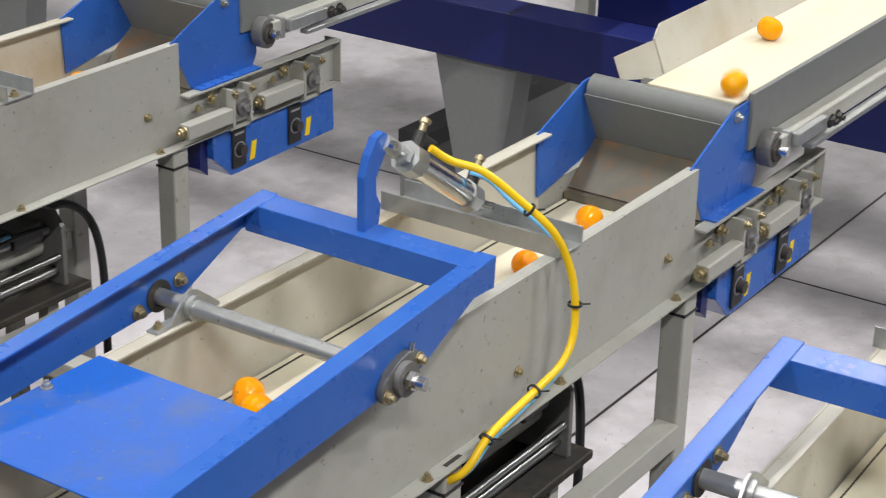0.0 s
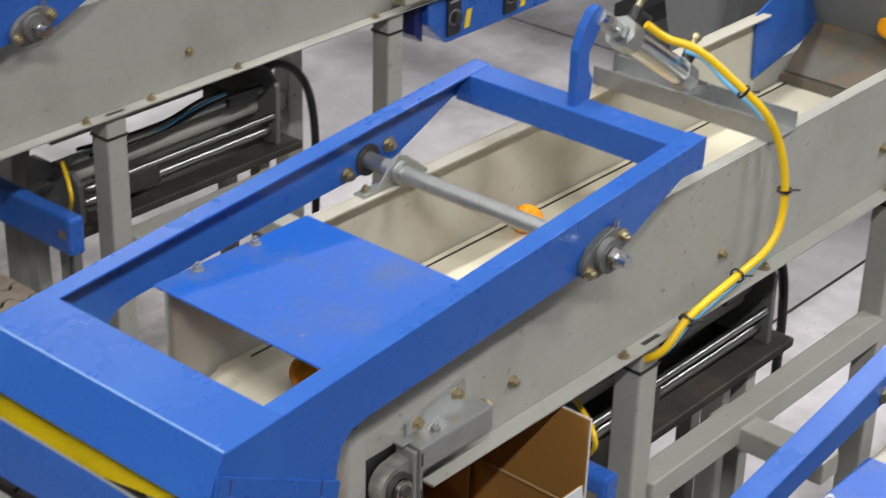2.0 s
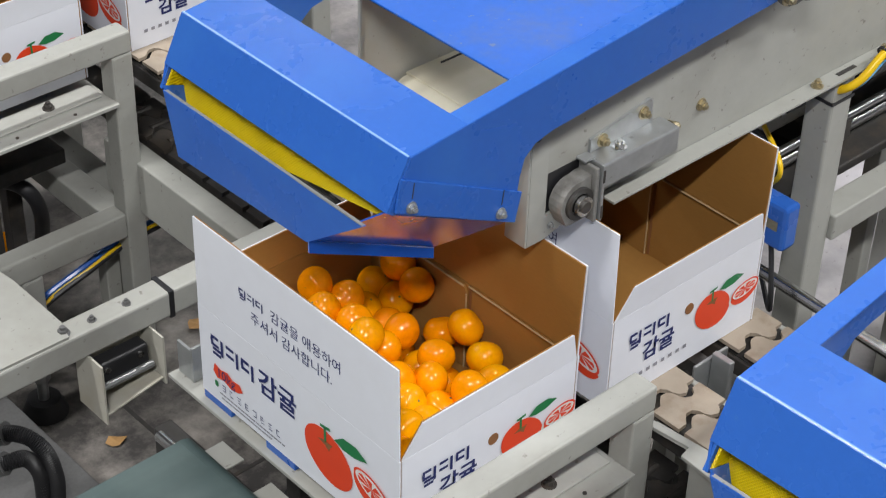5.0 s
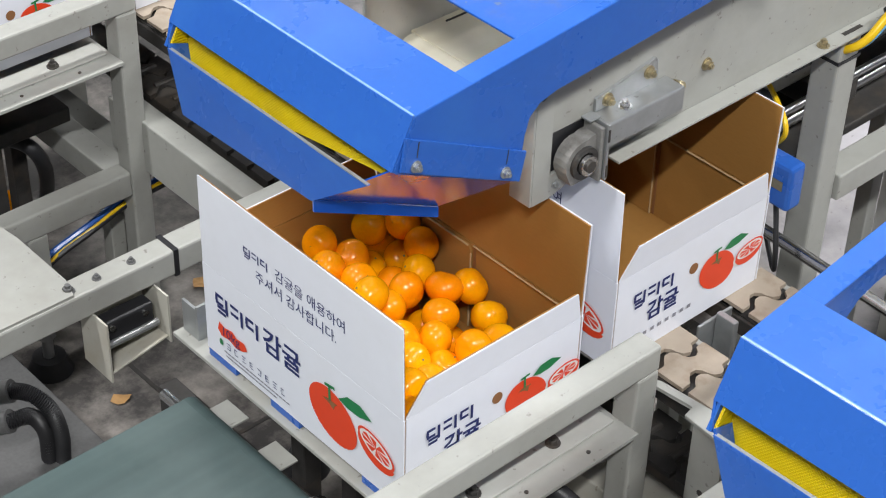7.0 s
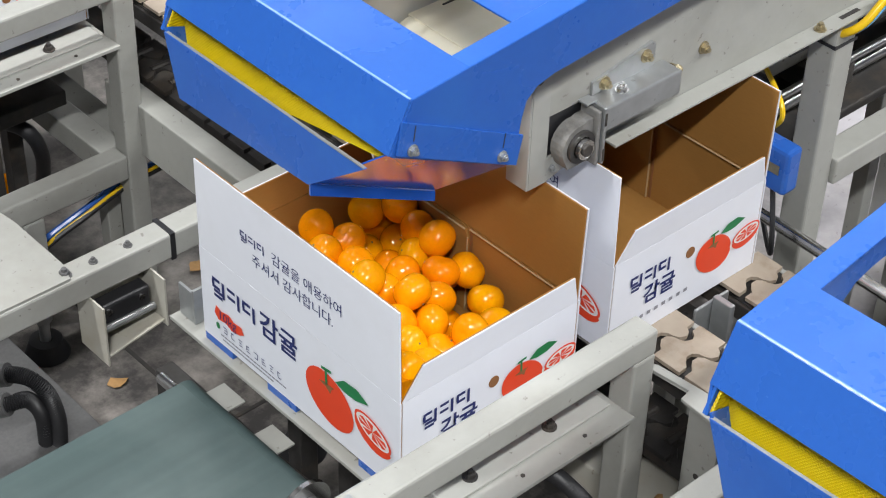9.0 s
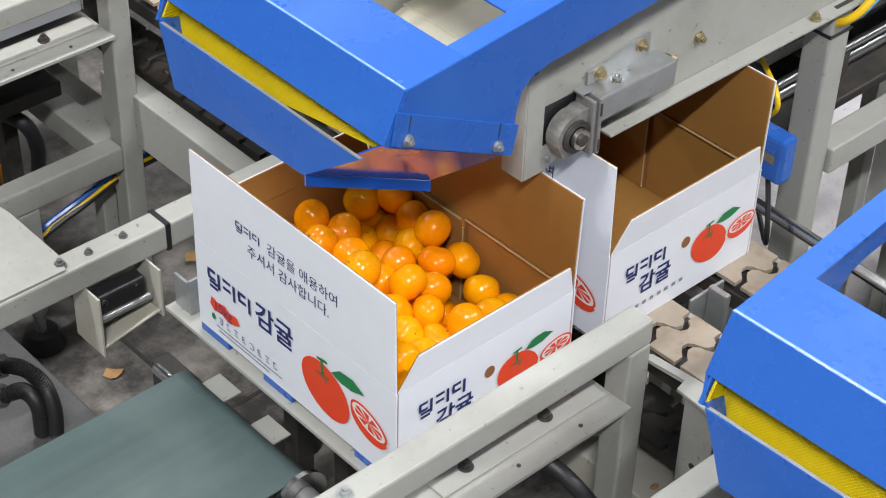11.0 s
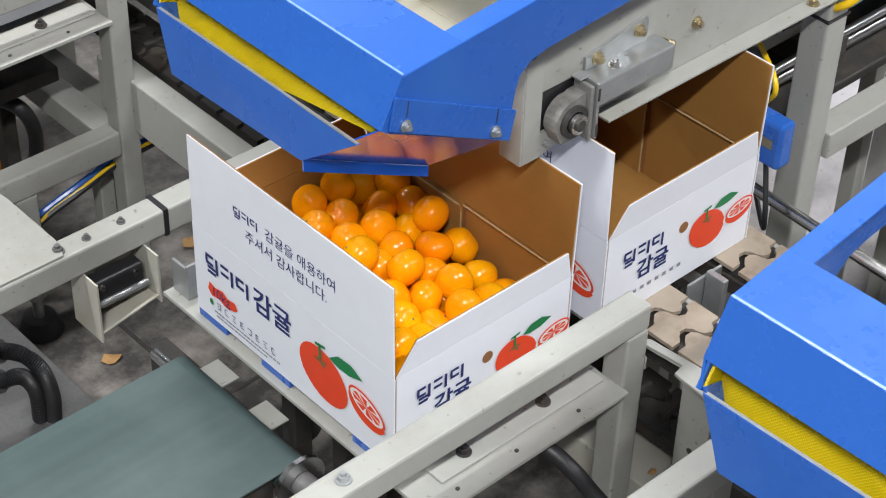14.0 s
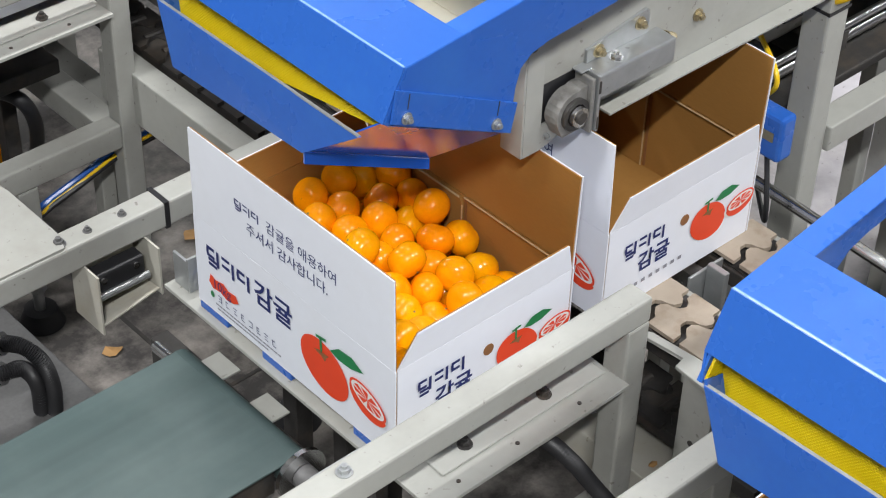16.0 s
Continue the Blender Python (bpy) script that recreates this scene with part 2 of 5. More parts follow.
def prism(pts, axis, a, b, bevel=0.0, bm=None):
    """Outline pts in the plane across axis, drawn out from a to b."""
    own = bm is None
    bm = bm or bmesh.new()

    def place(u, v, w):
        return {"x": (w, u, v), "y": (u, w, v), "z": (u, v, w)}[axis]
    lo = [bm.verts.new(place(u, v, a)) for u, v in pts]
    hi = [bm.verts.new(place(u, v, b)) for u, v in pts]
    k = len(pts)
    bm.faces.new(lo)
    bm.faces.new(hi[::-1])
    for i in range(k):
        bm.faces.new((lo[i], hi[i], hi[(i + 1) % k], lo[(i + 1) % k]))
    if bevel and own:
        bmesh.ops.bevel(bm, geom=bm.edges[:], offset=bevel, segments=2, affect="EDGES", profile=0.5)
    return bm


def sheet(corners, thick, bm=None):
    """A plate of that thickness through the corners, grown along its normal."""
    bm = bm or bmesh.new()
    c = [Vector(v) for v in corners]
    n = (c[1] - c[0]).cross(c[2] - c[0]).normalized() * thick
    lo = [bm.verts.new(v) for v in c]
    hi = [bm.verts.new(v + n) for v in c]
    k = len(c)
    bm.faces.new(lo[::-1])
    bm.faces.new(hi)
    for i in range(k):
        bm.faces.new((lo[i], lo[(i + 1) % k], hi[(i + 1) % k], hi[i]))
    return bm


def smooth_path(pts, steps=8):
    pts = [Vector(p) for p in pts]
    out = []
    for i in range(len(pts) - 1):
        p0, p1, p2, p3 = pts[max(i - 1, 0)], pts[i], pts[i + 1], pts[min(i + 2, len(pts) - 1)]
        for s in range(steps):
            t = s / steps
            out.append(0.5 * ((2 * p1) + (p2 - p0) * t + (2 * p0 - 5 * p1 + 4 * p2 - p3) * t * t + (3 * p1 - p0 - 3 * p2 + p3) * t ** 3))
    return out + [pts[-1]]


def hose(pts, r, n=10, steps=8, ridge=0.0, bm=None):
    bm = bm or bmesh.new()
    path = smooth_path(pts, steps)
    rings, side = [], None
    for i, c in enumerate(path):
        d = (path[min(i + 1, len(path) - 1)] - path[max(i - 1, 0)]).normalized()
        if side is None:
            side = d.orthogonal().normalized()
        side = (side - d * side.dot(d)).normalized()
        up = d.cross(side)
        rr = r * (1 + (ridge if i % 2 else -ridge))
        rings.append([bm.verts.new(c + (side * math.cos(a) + up * math.sin(a)) * rr) for a in [2 * math.pi * k / n for k in range(n)]])
    for a, b in zip(rings, rings[1:]):
        for k in range(n):
            bm.faces.new((a[k], a[(k + 1) % n], b[(k + 1) % n], b[k]))
    bm.faces.new(rings[0][::-1])
    bm.faces.new(rings[-1])
    return bm


def bolt(at, normal, size, parent, mat=None, washer=True, name="bolt"):
    """Hexagon head with washer and a stub of thread."""
    at, nrm = Vector(at), Vector(normal).normalized()
    bm = bmesh.new()
    if washer:
        rod(at, at + nrm * size * 0.2, size * 1.15, 16, bm)
    rod(at + nrm * size * 0.2, at + nrm * size * 0.9, size * 0.82, 6, bm)
    rod(at + nrm * size * 0.9, at + nrm * size * 1.4, size * 0.45, 10, bm)
    return part(name, bm, mat or BRASS, parent)


def ring(at, axis, r0, r1, depth, n=28, bm=None):
    """A flat ring of outer radius r1 and bore r0, drawn out along axis."""
    bm = bm or bmesh.new()
    at, ax = Vector(at), Vector(axis).normalized()
    u = ax.orthogonal().normalized()
    v = ax.cross(u)
    loops = []
    for rr, d in ((r1, 0), (r1, depth), (r0, depth), (r0, 0)):
        loops.append([bm.verts.new(at + ax * d + (u * math.cos(2 * math.pi * k / n) + v * math.sin(2 * math.pi * k / n)) * rr) for k in range(n)])
    for i in range(4):
        a, b = loops[i], loops[(i + 1) % 4]
        for k in range(n):
            bm.faces.new((a[k], a[(k + 1) % n], b[(k + 1) % n], b[k]))
    return bm


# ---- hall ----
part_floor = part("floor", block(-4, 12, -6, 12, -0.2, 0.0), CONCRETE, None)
tagged(part_floor, "worn grey concrete hall floor with saw-cut joints", "floor", kind="structure")
for nm, dims in (("wall_north", (-4, 12, 12, 12.2, 0, 6)), ("wall_south", (-4, 12, -6.2, -6, 0, 6)), ("wall_east", (12, 12.2, -6, 12, 0, 6)), ("wall_west", (-4.2, -4, -6, 12, 0, 6))):
    tagged(part(nm, block(*dims), HALL, None), "light grey metal panel wall of the hall", "wall", kind="structure")
tagged(part("ceiling", block(-4, 12, -6, 12, 6, 6.2), HALL, None), "pale hall ceiling above the lamps", "ceiling", kind="structure")


# ---- trough conveyor that brings the fruit to the filling hood ----
def trough_conveyor():
    th = thing("trough_conveyor", (1.95, 1.433, 0), "grey painted steel trough conveyor with a white belt, on square legs", "conveyor", "filling lines")
    # side walls with a folded rim on top and a foot flange
    part("near_wall", block(1.325, 2.70, 1.274, 1.278, 0.907, 1.121), GREY, th)
    part("near_rim", block(1.325, 2.70, 1.2785, 1.296, 1.117, 1.1212, 0.001), GREY, th)
    part("near_flange", block(1.452, 3.215, 1.247, 1.2735, 0.907, 0.911, 0.001), GREY, th)
    part("wall_end", block(2.696, 2.70, 1.2785, 1.296, 1.01, 1.1165), GREY, th)
    part("far_wall", block(1.325, 2.70, 1.588, 1.592, 0.907, 1.121), CREAM, th)
    part("far_rim", block(1.325, 2.70, 1.566, 1.5875, 1.117, 1.1212, 0.001), CREAM, th)
    part("far_flange", block(1.325, 3.215, 1.5925, 1.619, 0.907, 0.911), GREY, th)
    part("near_lining", block(1.325, 2.70, 1.2785, 1.2795, 0.967, 1.1165), CREAM, th)
    for y0, y1, nm in ((1.274, 1.278, "low_wall"), (1.588, 1.592, "low_wall")):
        bm = block(2.7005, 3.215, y0, y1, 0.912, 1.011)
        block(2.7005, 3.215, *((y0 - 0.022, y0 - 0.0005) if y0 < 1.4 else (y1 + 0.0005, y1 + 0.022)), 1.007, 1.011, bm=bm)
        block(3.2155, 3.2195, y0 - 0.02, y1 + 0.02, 0.907, 1.011, bm=bm)
        part(nm, bm, GREY, th)
    # belt on its bed, folded round the end rollers
    part("belt", block(1.40, 2.86, 1.282, 1.584, 0.962, 0.966, 0.001), BELT, th)
    part("belt_bed", block(1.42, 2.86, 1.279, 1.587, 0.925, 0.9615), GREY, th)
    part("end_roller", rod((1.40, 1.29, 0.928), (1.40, 1.58, 0.928), 0.036, 32), BELT, th, smooth=True)
    for y in (1.296, 1.570):
        part("belt_edge_strip", block(1.45, 2.84, y - 0.001, y + 0.001, 0.9665, 0.9685), DARK, th)
    # end plate by the hood
    part("end_plate", prism([(1.323, 0.889), (1.352, 0.889), (1.412, 0.905), (1.412, 0.924), (1.352, 0.924), (1.352, 1.06), (1.323, 1.06)], "y", 1.2695, 1.2735), GREY, th)
    part("end_fold", block(1.3195, 1.3228, 1.2695, 1.306, 0.889, 1.06, 0.001), GREY, th)
    part("end_slot", rod((1.332, 1.2693, 1.046), (1.332, 1.2685, 1.046), 0.006, 14), BLACK, th)
    bolt((1.362, 1.2695, 0.906), (0, -1, 0), 0.005, th, ZINC)
    # inlet: back plate under the feeding belt
    part("inlet_plate", sheet([(2.795, 1.284, 0.985), (2.895, 1.284, 1.058), (2.895, 1.582, 1.058), (2.795, 1.582, 0.985)], 0.003), RUST, th)
    part("inlet_edge", block(2.782, 2.80, 1.284, 1.582, 0.968, 0.984), RUST, th)
    part("guide_plate", prism([(2.834, 1.187), (2.941, 1.19), (2.955, 1.04), (2.94, 1.012), (2.745, 1.008), (2.684, 1.122)], "y", 1.281, 1.285), BLUE, th, "blue sheet guide plate")
    part("guide_plate", prism([(2.678, 1.122), (2.836, 1.181), (2.862, 1.182), (2.895, 1.06), (2.85, 1.03), (2.686, 1.0)], "y", 1.582, 1.586), BLUE, th, "blue sheet guide plate")
    part("guide_foot", block(2.745, 2.94, 1.255, 1.2805, 1.0115, 1.0145), BLUE, th)
    # legs
    for x in (1.912, 2.655):
        for y in (1.258, 1.556):
            leg = part("leg", block(x, x + 0.046, y, y + 0.046, 0.0, 0.9065, 0.004), GREY, th)
            part("cable_tie", block(x - 0.0015, x + 0.0475, y - 0.0015, y + 0.0475, 0.862, 0.867), BLACK, leg)
    for y in (1.250, 1.562):
        part("leg_tie", block(1.9585, 2.6545, y, y + 0.045, 0.61, 0.655, 0.003), GREY, th)
    # bolts on the wall
    for x, z in ((1.636, 0.969), (2.126, 0.972), (2.60, 0.99)):
        bolt((x, 1.274, z), (0, -1, 0), 0.008, th)
    for x in (1.87, 2.02, 2.235, 2.62):
        bolt((x, 1.26, 0.911), (0, 0, 1), 0.008, th)
    part("slot", prism([(1.915, 1.257), (1.955, 1.257), (1.955, 1.264), (1.915, 1.264)], "z", 0.9112, 0.9118), DARK, th)
    # take-up block with its bearing at the hood end
    part("bearing_window", block(1.3545, 1.418, 1.2728, 1.2738, 0.926, 0.982), BLACK, th)
    tube = part("take_up_tube", block(1.419, 1.556, 1.2385, 1.2735, 0.949, 0.985, 0.003), ZINC, th, "galvanised square tube")
    part("take_up_plate", prism([(1.425, 0.9855), (1.535, 0.9855), (1.535, 1.018), (1.53, 1.022), (1.425, 1.004)], "y", 1.2695, 1.2735), ZINC, th)
    bolt((1.5565, 1.256, 0.972), (1, 0, 0), 0.011, tube)
    for x, z in ((1.445, 0.996), (1.518, 1.006)):
        bolt((x, 1.2695, z), (0, -1, 0), 0.008, tube)
    bolt((1.462, 1.255, 0.9852), (0, 0, 1), 0.008, tube, STEEL)
    bearing = bmesh.new()
    prof = [(1.366, 0.914), (1.405, 0.914), (1.405, 0.974), (1.394, 0.974)] + [(1.384 + 0.029 * math.cos(a), 0.943 + 0.029 * math.sin(a)) for a in [math.pi * (0.45 + 0.09 * k) for k in range(9)]]
    prism(prof, "y", 1.246, 1.268, 0.0, bearing)
    brg = part("take_up_bearing", bearing, CASTING, th, "worn cast-iron bearing block")
    part("bearing_ring", ring((1.384, 1.246, 0.942), (0, -1, 0), 0.015, 0.022, 0.005), DARK, brg, smooth=True)
    part("bearing_bore", ring((1.384, 1.244, 0.942), (0, -1, 0), 0.008, 0.0135, 0.010), STEEL, brg, smooth=True)
    part("shaft_end", rod((1.384, 1.26, 0.942), (1.384, 1.231, 0.942), 0.008, 20), DARK, brg, smooth=True)
    part("bearing_guide", block(1.4055, 1.4115, 1.238, 1.270, 0.906, 0.985, 0.002), CASTING, brg)
    part("bearing_guide", block(1.4125, 1.4165, 1.234, 1.270, 0.908, 0.989, 0.001), ZINC, brg)
    part("guide_cap", block(1.398, 1.4165, 1.252, 1.2685, 0.9895, 0.9925, 0.001), ZINC, brg)
    for z in (0.921, 0.973):
        part("cast_mark", block(1.4128, 1.4162, 1.2332, 1.2338, z - 0.009, z + 0.009), DARK, brg)
    # drive side: take-up tubes, bearings and the control box
    for x0, x1 in ((2.67, 2.81), (2.915, 3.05)):
        t2 = part("drive_tube", block(x0, x1, 1.226, 1.252, 0.93, 0.962, 0.003), GREY, th)
        bolt((x0 - 0.004, 1.239, 0.947), (-1, 0, 0), 0.012, t2)
        bolt((x0 + 0.07, 1.262, 0.97), (0, 0, 1), 0.008, t2)
        bolt((x1 - 0.03, 1.262, 0.985), (0, -1, 0), 0.011, t2)
    for x in (2.845, 3.085):
        b2 = part("drive_bearing", prism([(x - 0.012, 0.921), (x + 0.026, 0.921), (x + 0.026, 0.978), (x + 0.018, 0.988), (x - 0.004, 0.988), (x - 0.012, 0.978)], "y", 1.238, 1.266, 0.003), CASTING, th)
        part("bearing_ring", ring((x + 0.008, 1.238, 0.953), (0, -1, 0), 0.009, 0.020, 0.006), IRON, b2, smooth=True)
        part("shaft_end", rod((x + 0.008, 1.25, 0.953), (x + 0.008, 1.222, 0.953), 0.009, 16), STEEL, b2, smooth=True)
        for gx in (x - 0.024, x + 0.032):
            part("guide_iron", block(gx - 0.004, gx + 0.004, 1.232, 1.2735, 0.914, 0.998, 0.0015), GREY, b2)
            bolt((gx, 1.2318, 0.99), (0, -1, 0), 0.008, b2)
        part("guide_bar", block(x - 0.028, x + 0.036, 1.240, 1.2735, 0.9065, 0.9135), GREY, b2)
        part("thread", rod((x - 0.085, 1.243, 0.953), (x - 0.0285, 1.243, 0.953), 0.006, 12), BRASS, b2)
        bolt((x - 0.052, 1.2735, 0.978), (0, -1, 0), 0.009, b2)
    cb = part("control_box", prism([(2.78, 0.9065), (3.195, 0.9065), (3.20, 0.80), (2.838, 0.796), (2.78, 0.85)], "y", 1.258, 1.345, 0.003), BLUE, th, "blue control box with two dial panels")
    part("box_side", prism([(2.755, 0.9), (2.7795, 0.9), (2.7795, 0.81), (2.755, 0.83)], "y", 1.275, 1.345), DARKBLUE, cb)
    for x in (2.858, 3.050):
        part("dial_panel", block(x - 0.022, x + 0.022, 1.252, 1.2575, 0.812, 0.9, 0.002), BLACK, cb)
        part("dial_knob", rod((x, 1.252, 0.852), (x, 1.238, 0.852), 0.012, 20), DARK, cb, smooth=True)
        part("dial_scale", ring((x, 1.2518, 0.852), (0, -1, 0), 0.015, 0.018, 0.0008), GREYINK, cb)
        part("dial_text", block(x - 0.015, x + 0.015, 1.2514, 1.2519, 0.886, 0.891), GREYINK, cb)
        part("yellow_label", prism([(x + 0.038, 0.815), (x + 0.054, 0.815), (x + 0.062, 0.856), (x + 0.046, 0.856)], "y", 1.2562, 1.2576), YELLOW, cb)
    return th


# ---- tilting hood frame ----
def hood_frame():
    th = thing("hood_frame", (1.74, 1.433, 1.138), "glossy blue steel tilting hood frame over the trough", "machine frame", "filling hoods")
    side = [(1.062, 1.082), (1.092, 1.142), (1.98, 1.223), (1.977, 1.176), (1.925, 1.180), (1.80, 1.122), (1.69, 1.115),
            (1.56, 1.106), (1.31, 1.087), (1.283, 1.082), (1.266, 1.068), (1.259, 1.045), (1.253, 0.983), (1.066, 1.079)]
    part("near_side", prism(side, "y", 1.227, 1.231, 0.0012), BLUE, th)
    part("far_side", prism(side, "y", 1.635, 1.639, 0.0012), BLUE, th)

    def tilted(x0, x1, y0, y1, dz0, dz1):
        """A bar along the frame's slope."""
        def z(x):
            return 1.142 + (x - 1.092) * 0.0912
        return prism([(x0, z(x0) + dz0), (x1, z(x1) + dz0), (x1, z(x1) + dz1), (x0, z(x0) + dz1)], "y", y0, y1, 0.0012)
    part("near_top_flange", tilted(1.175, 1.979, 1.2275, 1.257, -0.0035, 0.0005), BLUE, th)
    part("far_top_flange", tilted(1.175, 1.979, 1.609, 1.6385, -0.0035, 0.0005), BLUE, th)
    part("cross_bar", tilted(1.932, 1.976, 1.2315, 1.6345, -0.045, -0.001), BLUE, th)
    part("top_panel", prism([(1.091, 1.1385), (1.176, 1.146), (1.176, 1.150), (1.0915, 1.1425)], "y", 1.2275, 1.6385, 0.001), BLUE, th)
    part("back_lip", prism([(1.1725, 1.145), (1.1758, 1.1455), (1.1758, 1.125), (1.1725, 1.125)], "y", 1.2315, 1.6345), BLUE, th)
    part("front_panel", prism([(1.0595, 1.083), (1.0895, 1.1435), (1.0925, 1.142), (1.0625, 1.082)], "y", 1.2275, 1.6385, 0.0008), BLUE, th)
    # thin pale rod: the bend's highlight put into its colour
    part("ridge_bend", rod((1.0915, 1.2285, 1.1418), (1.0915, 1.6375, 1.1418), 0.0022, 12), EDGEGLINT, th, "pale blue painted highlight along the bend", smooth=True)
    part("far_skirt", prism([(1.0608, 1.082), (1.0475, 1.057), (1.06, 1.045), (1.13, 1.02), (1.13, 1.10)], "y", 1.630, 1.6335), BLUE, th)
    part("yellow_end_pad", prism([(1.064, 1.080), (1.052, 1.058), (1.058, 1.044), (1.094, 1.03), (1.096, 1.13), (1.088, 1.128)], "y", 1.6255, 1.6285), MESHPAD, th, "yellow rubber mesh pad")
    part("far_corner_strip", sheet([(1.0605, 1.638, 1.083), (1.047, 1.6300, 1.057), (1.050, 1.6300, 1.056), (1.066, 1.638, 1.079)], 0.003), BLUE, th)
    # lower chute below the slot
    part("lower_panel", sheet([(1.048, 1.603 + 0.02, 1.058), (1.040, 1.588, 0.984), (1.040, 1.339, 0.994), (1.050, 1.25, 1.060)], 0.003), BLUE, th)
    part("near_chute_wall", sheet([(1.064, 1.2322, 1.081), (1.0415, 1.338, 0.995), (1.2079, 1.3131, 0.9209), (1.253, 1.2322, 0.983)][::-1], 0.002), GLOSSBLUE, th)
    part("chute_lip", sheet([(1.0405, 1.339, 0.994), (1.2079, 1.3121, 0.9199), (1.2079, 1.3121, 0.9049), (1.0405, 1.339, 0.977)], 0.003), GLOSSBLUE, th)
    part("slot_edge", sheet([(1.0463, 1.622, 1.0585), (1.0463, 1.252, 1.0605), (1.0503, 1.252, 1.0605), (1.0503, 1.622, 1.0585)][::-1], 0.0015), ZINC, th)
    part("far_chute_wall", sheet([(1.048, 1.623, 1.064), (1.253, 1.6345, 0.985), (1.20, 1.60, 0.945), (1.040, 1.588, 0.984)], 0.003), BLUE, th)
    part("adjusting_plate", prism([(1.077, 1.122), (1.262, 1.024), (1.253, 0.985), (1.069, 1.081)], "y", 1.2235, 1.2267, 0.0008), BLUE, th)
    for x, z in ((1.091, 1.080), (1.228, 1.010)):
        bolt((x, 1.2233, z), (0, -1, 0), 0.0065, th, ZINC)
        part("slot", prism([(x + 0.001, z + 0.011), (x + 0.0022, z + 0.011), (x + 0.005, z + 0.03), (x + 0.0038, z + 0.03)], "y", 1.2229, 1.2234), DARK, th)
    # yellow padding behind the slot
    part("yellow_pad", sheet([(1.071, 1.632, 1.015), (1.071, 1.425, 1.015), (1.0724, 1.41, 1.038), (1.0740, 1.245, 1.063), (1.0925, 1.245, 1.128), (1.0925, 1.632, 1.128)], 0.002), MESHPAD, th, "yellow rubber mesh pad")
    # pivot bearings on both sides
    for y, d in ((1.2265, -1),):
        fl = []
        for k in range(40):
            a = 2 * math.pi * k / 40
            r = 0.026 + 0.020 * abs(math.cos(a)) ** 3
            fl.append((1.742 + r * math.cos(a + 0.35), 1.138 + r * math.sin(a + 0.35)))
        b = part("flange_bearing", prism(fl, "y", y + d * 0.012, y, 0.003), IRON, th, "cast-iron flange bearing", smooth=True)
        part("bearing_hub", ring((1.742, y + d * 0.012, 1.138), (0, d, 0), 0.012, 0.024, 0.010), IRON, b, smooth=True)
        for s in (1, -1):
            c, n = math.cos(0.35) * 0.038 * s, math.sin(0.35) * 0.038 * s
            bolt((1.742 + c, y + d * 0.012, 1.138 + n), (0, d, 0), 0.009, b)
        if y < 1.4:
            part("grease_nipple", rod((1.762, y - 0.008, 1.160), (1.768, y - 0.008, 1.178), 0.004, 10), STEEL, b)
            part("threaded_end", rod((1.742, 1.215, 1.138), (1.742, 1.178, 1.138), 0.009, 16), STEEL, b, smooth=True)
            part("shaft_nut", rod((1.742, 1.203, 1.138), (1.742, 1.193, 1.138), 0.014, 6), STEEL, b)
    part("pivot_bore", ring((1.742, 1.6345, 1.138), (0, -1, 0), 0.0135, 0.024, 0.003), DARK, th, smooth=True)
    for x, z in ((1.785, 1.148), (1.700, 1.128)):
        bolt((x, 1.6345, z), (0, -1, 0), 0.010, th)
    # lug for the cylinder
    lug = [(1.945, 1.216), (1.98, 1.220), (1.985, 1.25), (1.972, 1.266), (1.970, 1.292), (1.988, 1.318), (2.003, 1.332), (2.003, 1.348),
           (1.990, 1.357), (1.974, 1.352), (1.957, 1.33), (1.945, 1.30)]
    part("cylinder_lug", prism(lug, "y", 1.426, 1.440, 0.0015), BLUE, th)
    return th


def pivot_shaft():
    th = thing("pivot_shaft", (1.742, 1.433, 1.138), "bright steel pivot shaft across the trough", "shaft", "pivot shafts")
    part("shaft", rod((1.742, 1.2165, 1.138), (1.742, 1.633, 1.138), 0.0125, 28), ZINC, th, smooth=True)
    for y in (1.572, 1.262):
        part("bracket", prism([(1.67, 1.1215), (1.80, 1.1215), (1.80, 1.125), (1.775, 1.145), (1.755, 1.16), (1.742, 1.164), (1.729, 1.16), (1.70, 1.128), (1.67, 1.125)], "y", y, y + 0.004), ZINC, th)
        part("bracket_foot", block(1.67, 1.80, 1.5765 if y > 1.4 else 1.2665, 1.592 if y > 1.4 else 1.29, 1.1215, 1.1245), ZINC, th)
        for x in (1.685, 1.79):
            bolt((x, 1.584 if y > 1.4 else 1.28, 1.1245), (0, 0, 1), 0.007, th)
    part("collar", ring((1.742, 1.5715, 1.138), (0, -1, 0), 0.0127, 0.018, 0.008), ZINC, th, smooth=True)
    return th


def cover_plate():
    th = thing("cover_plate", (1.44, 1.433, 1.122), "scuffed blue sheet cover plate bolted over the trough", "cover", "trough covers")
    part("plate", block(1.305, 1.577, 1.2755, 1.590, 1.1216, 1.1246, 0.0008), SCUFFBLUE, th)
    for x in (1.37, 1.47):
        bolt((x, 1.579, 1.1246), (0, 0, 1), 0.0075, th, ZINC)
    part("inner_baffle", block(1.305, 1.309, 1.565, 1.569, 0.97, 1.1214), GREY, th)
    return th


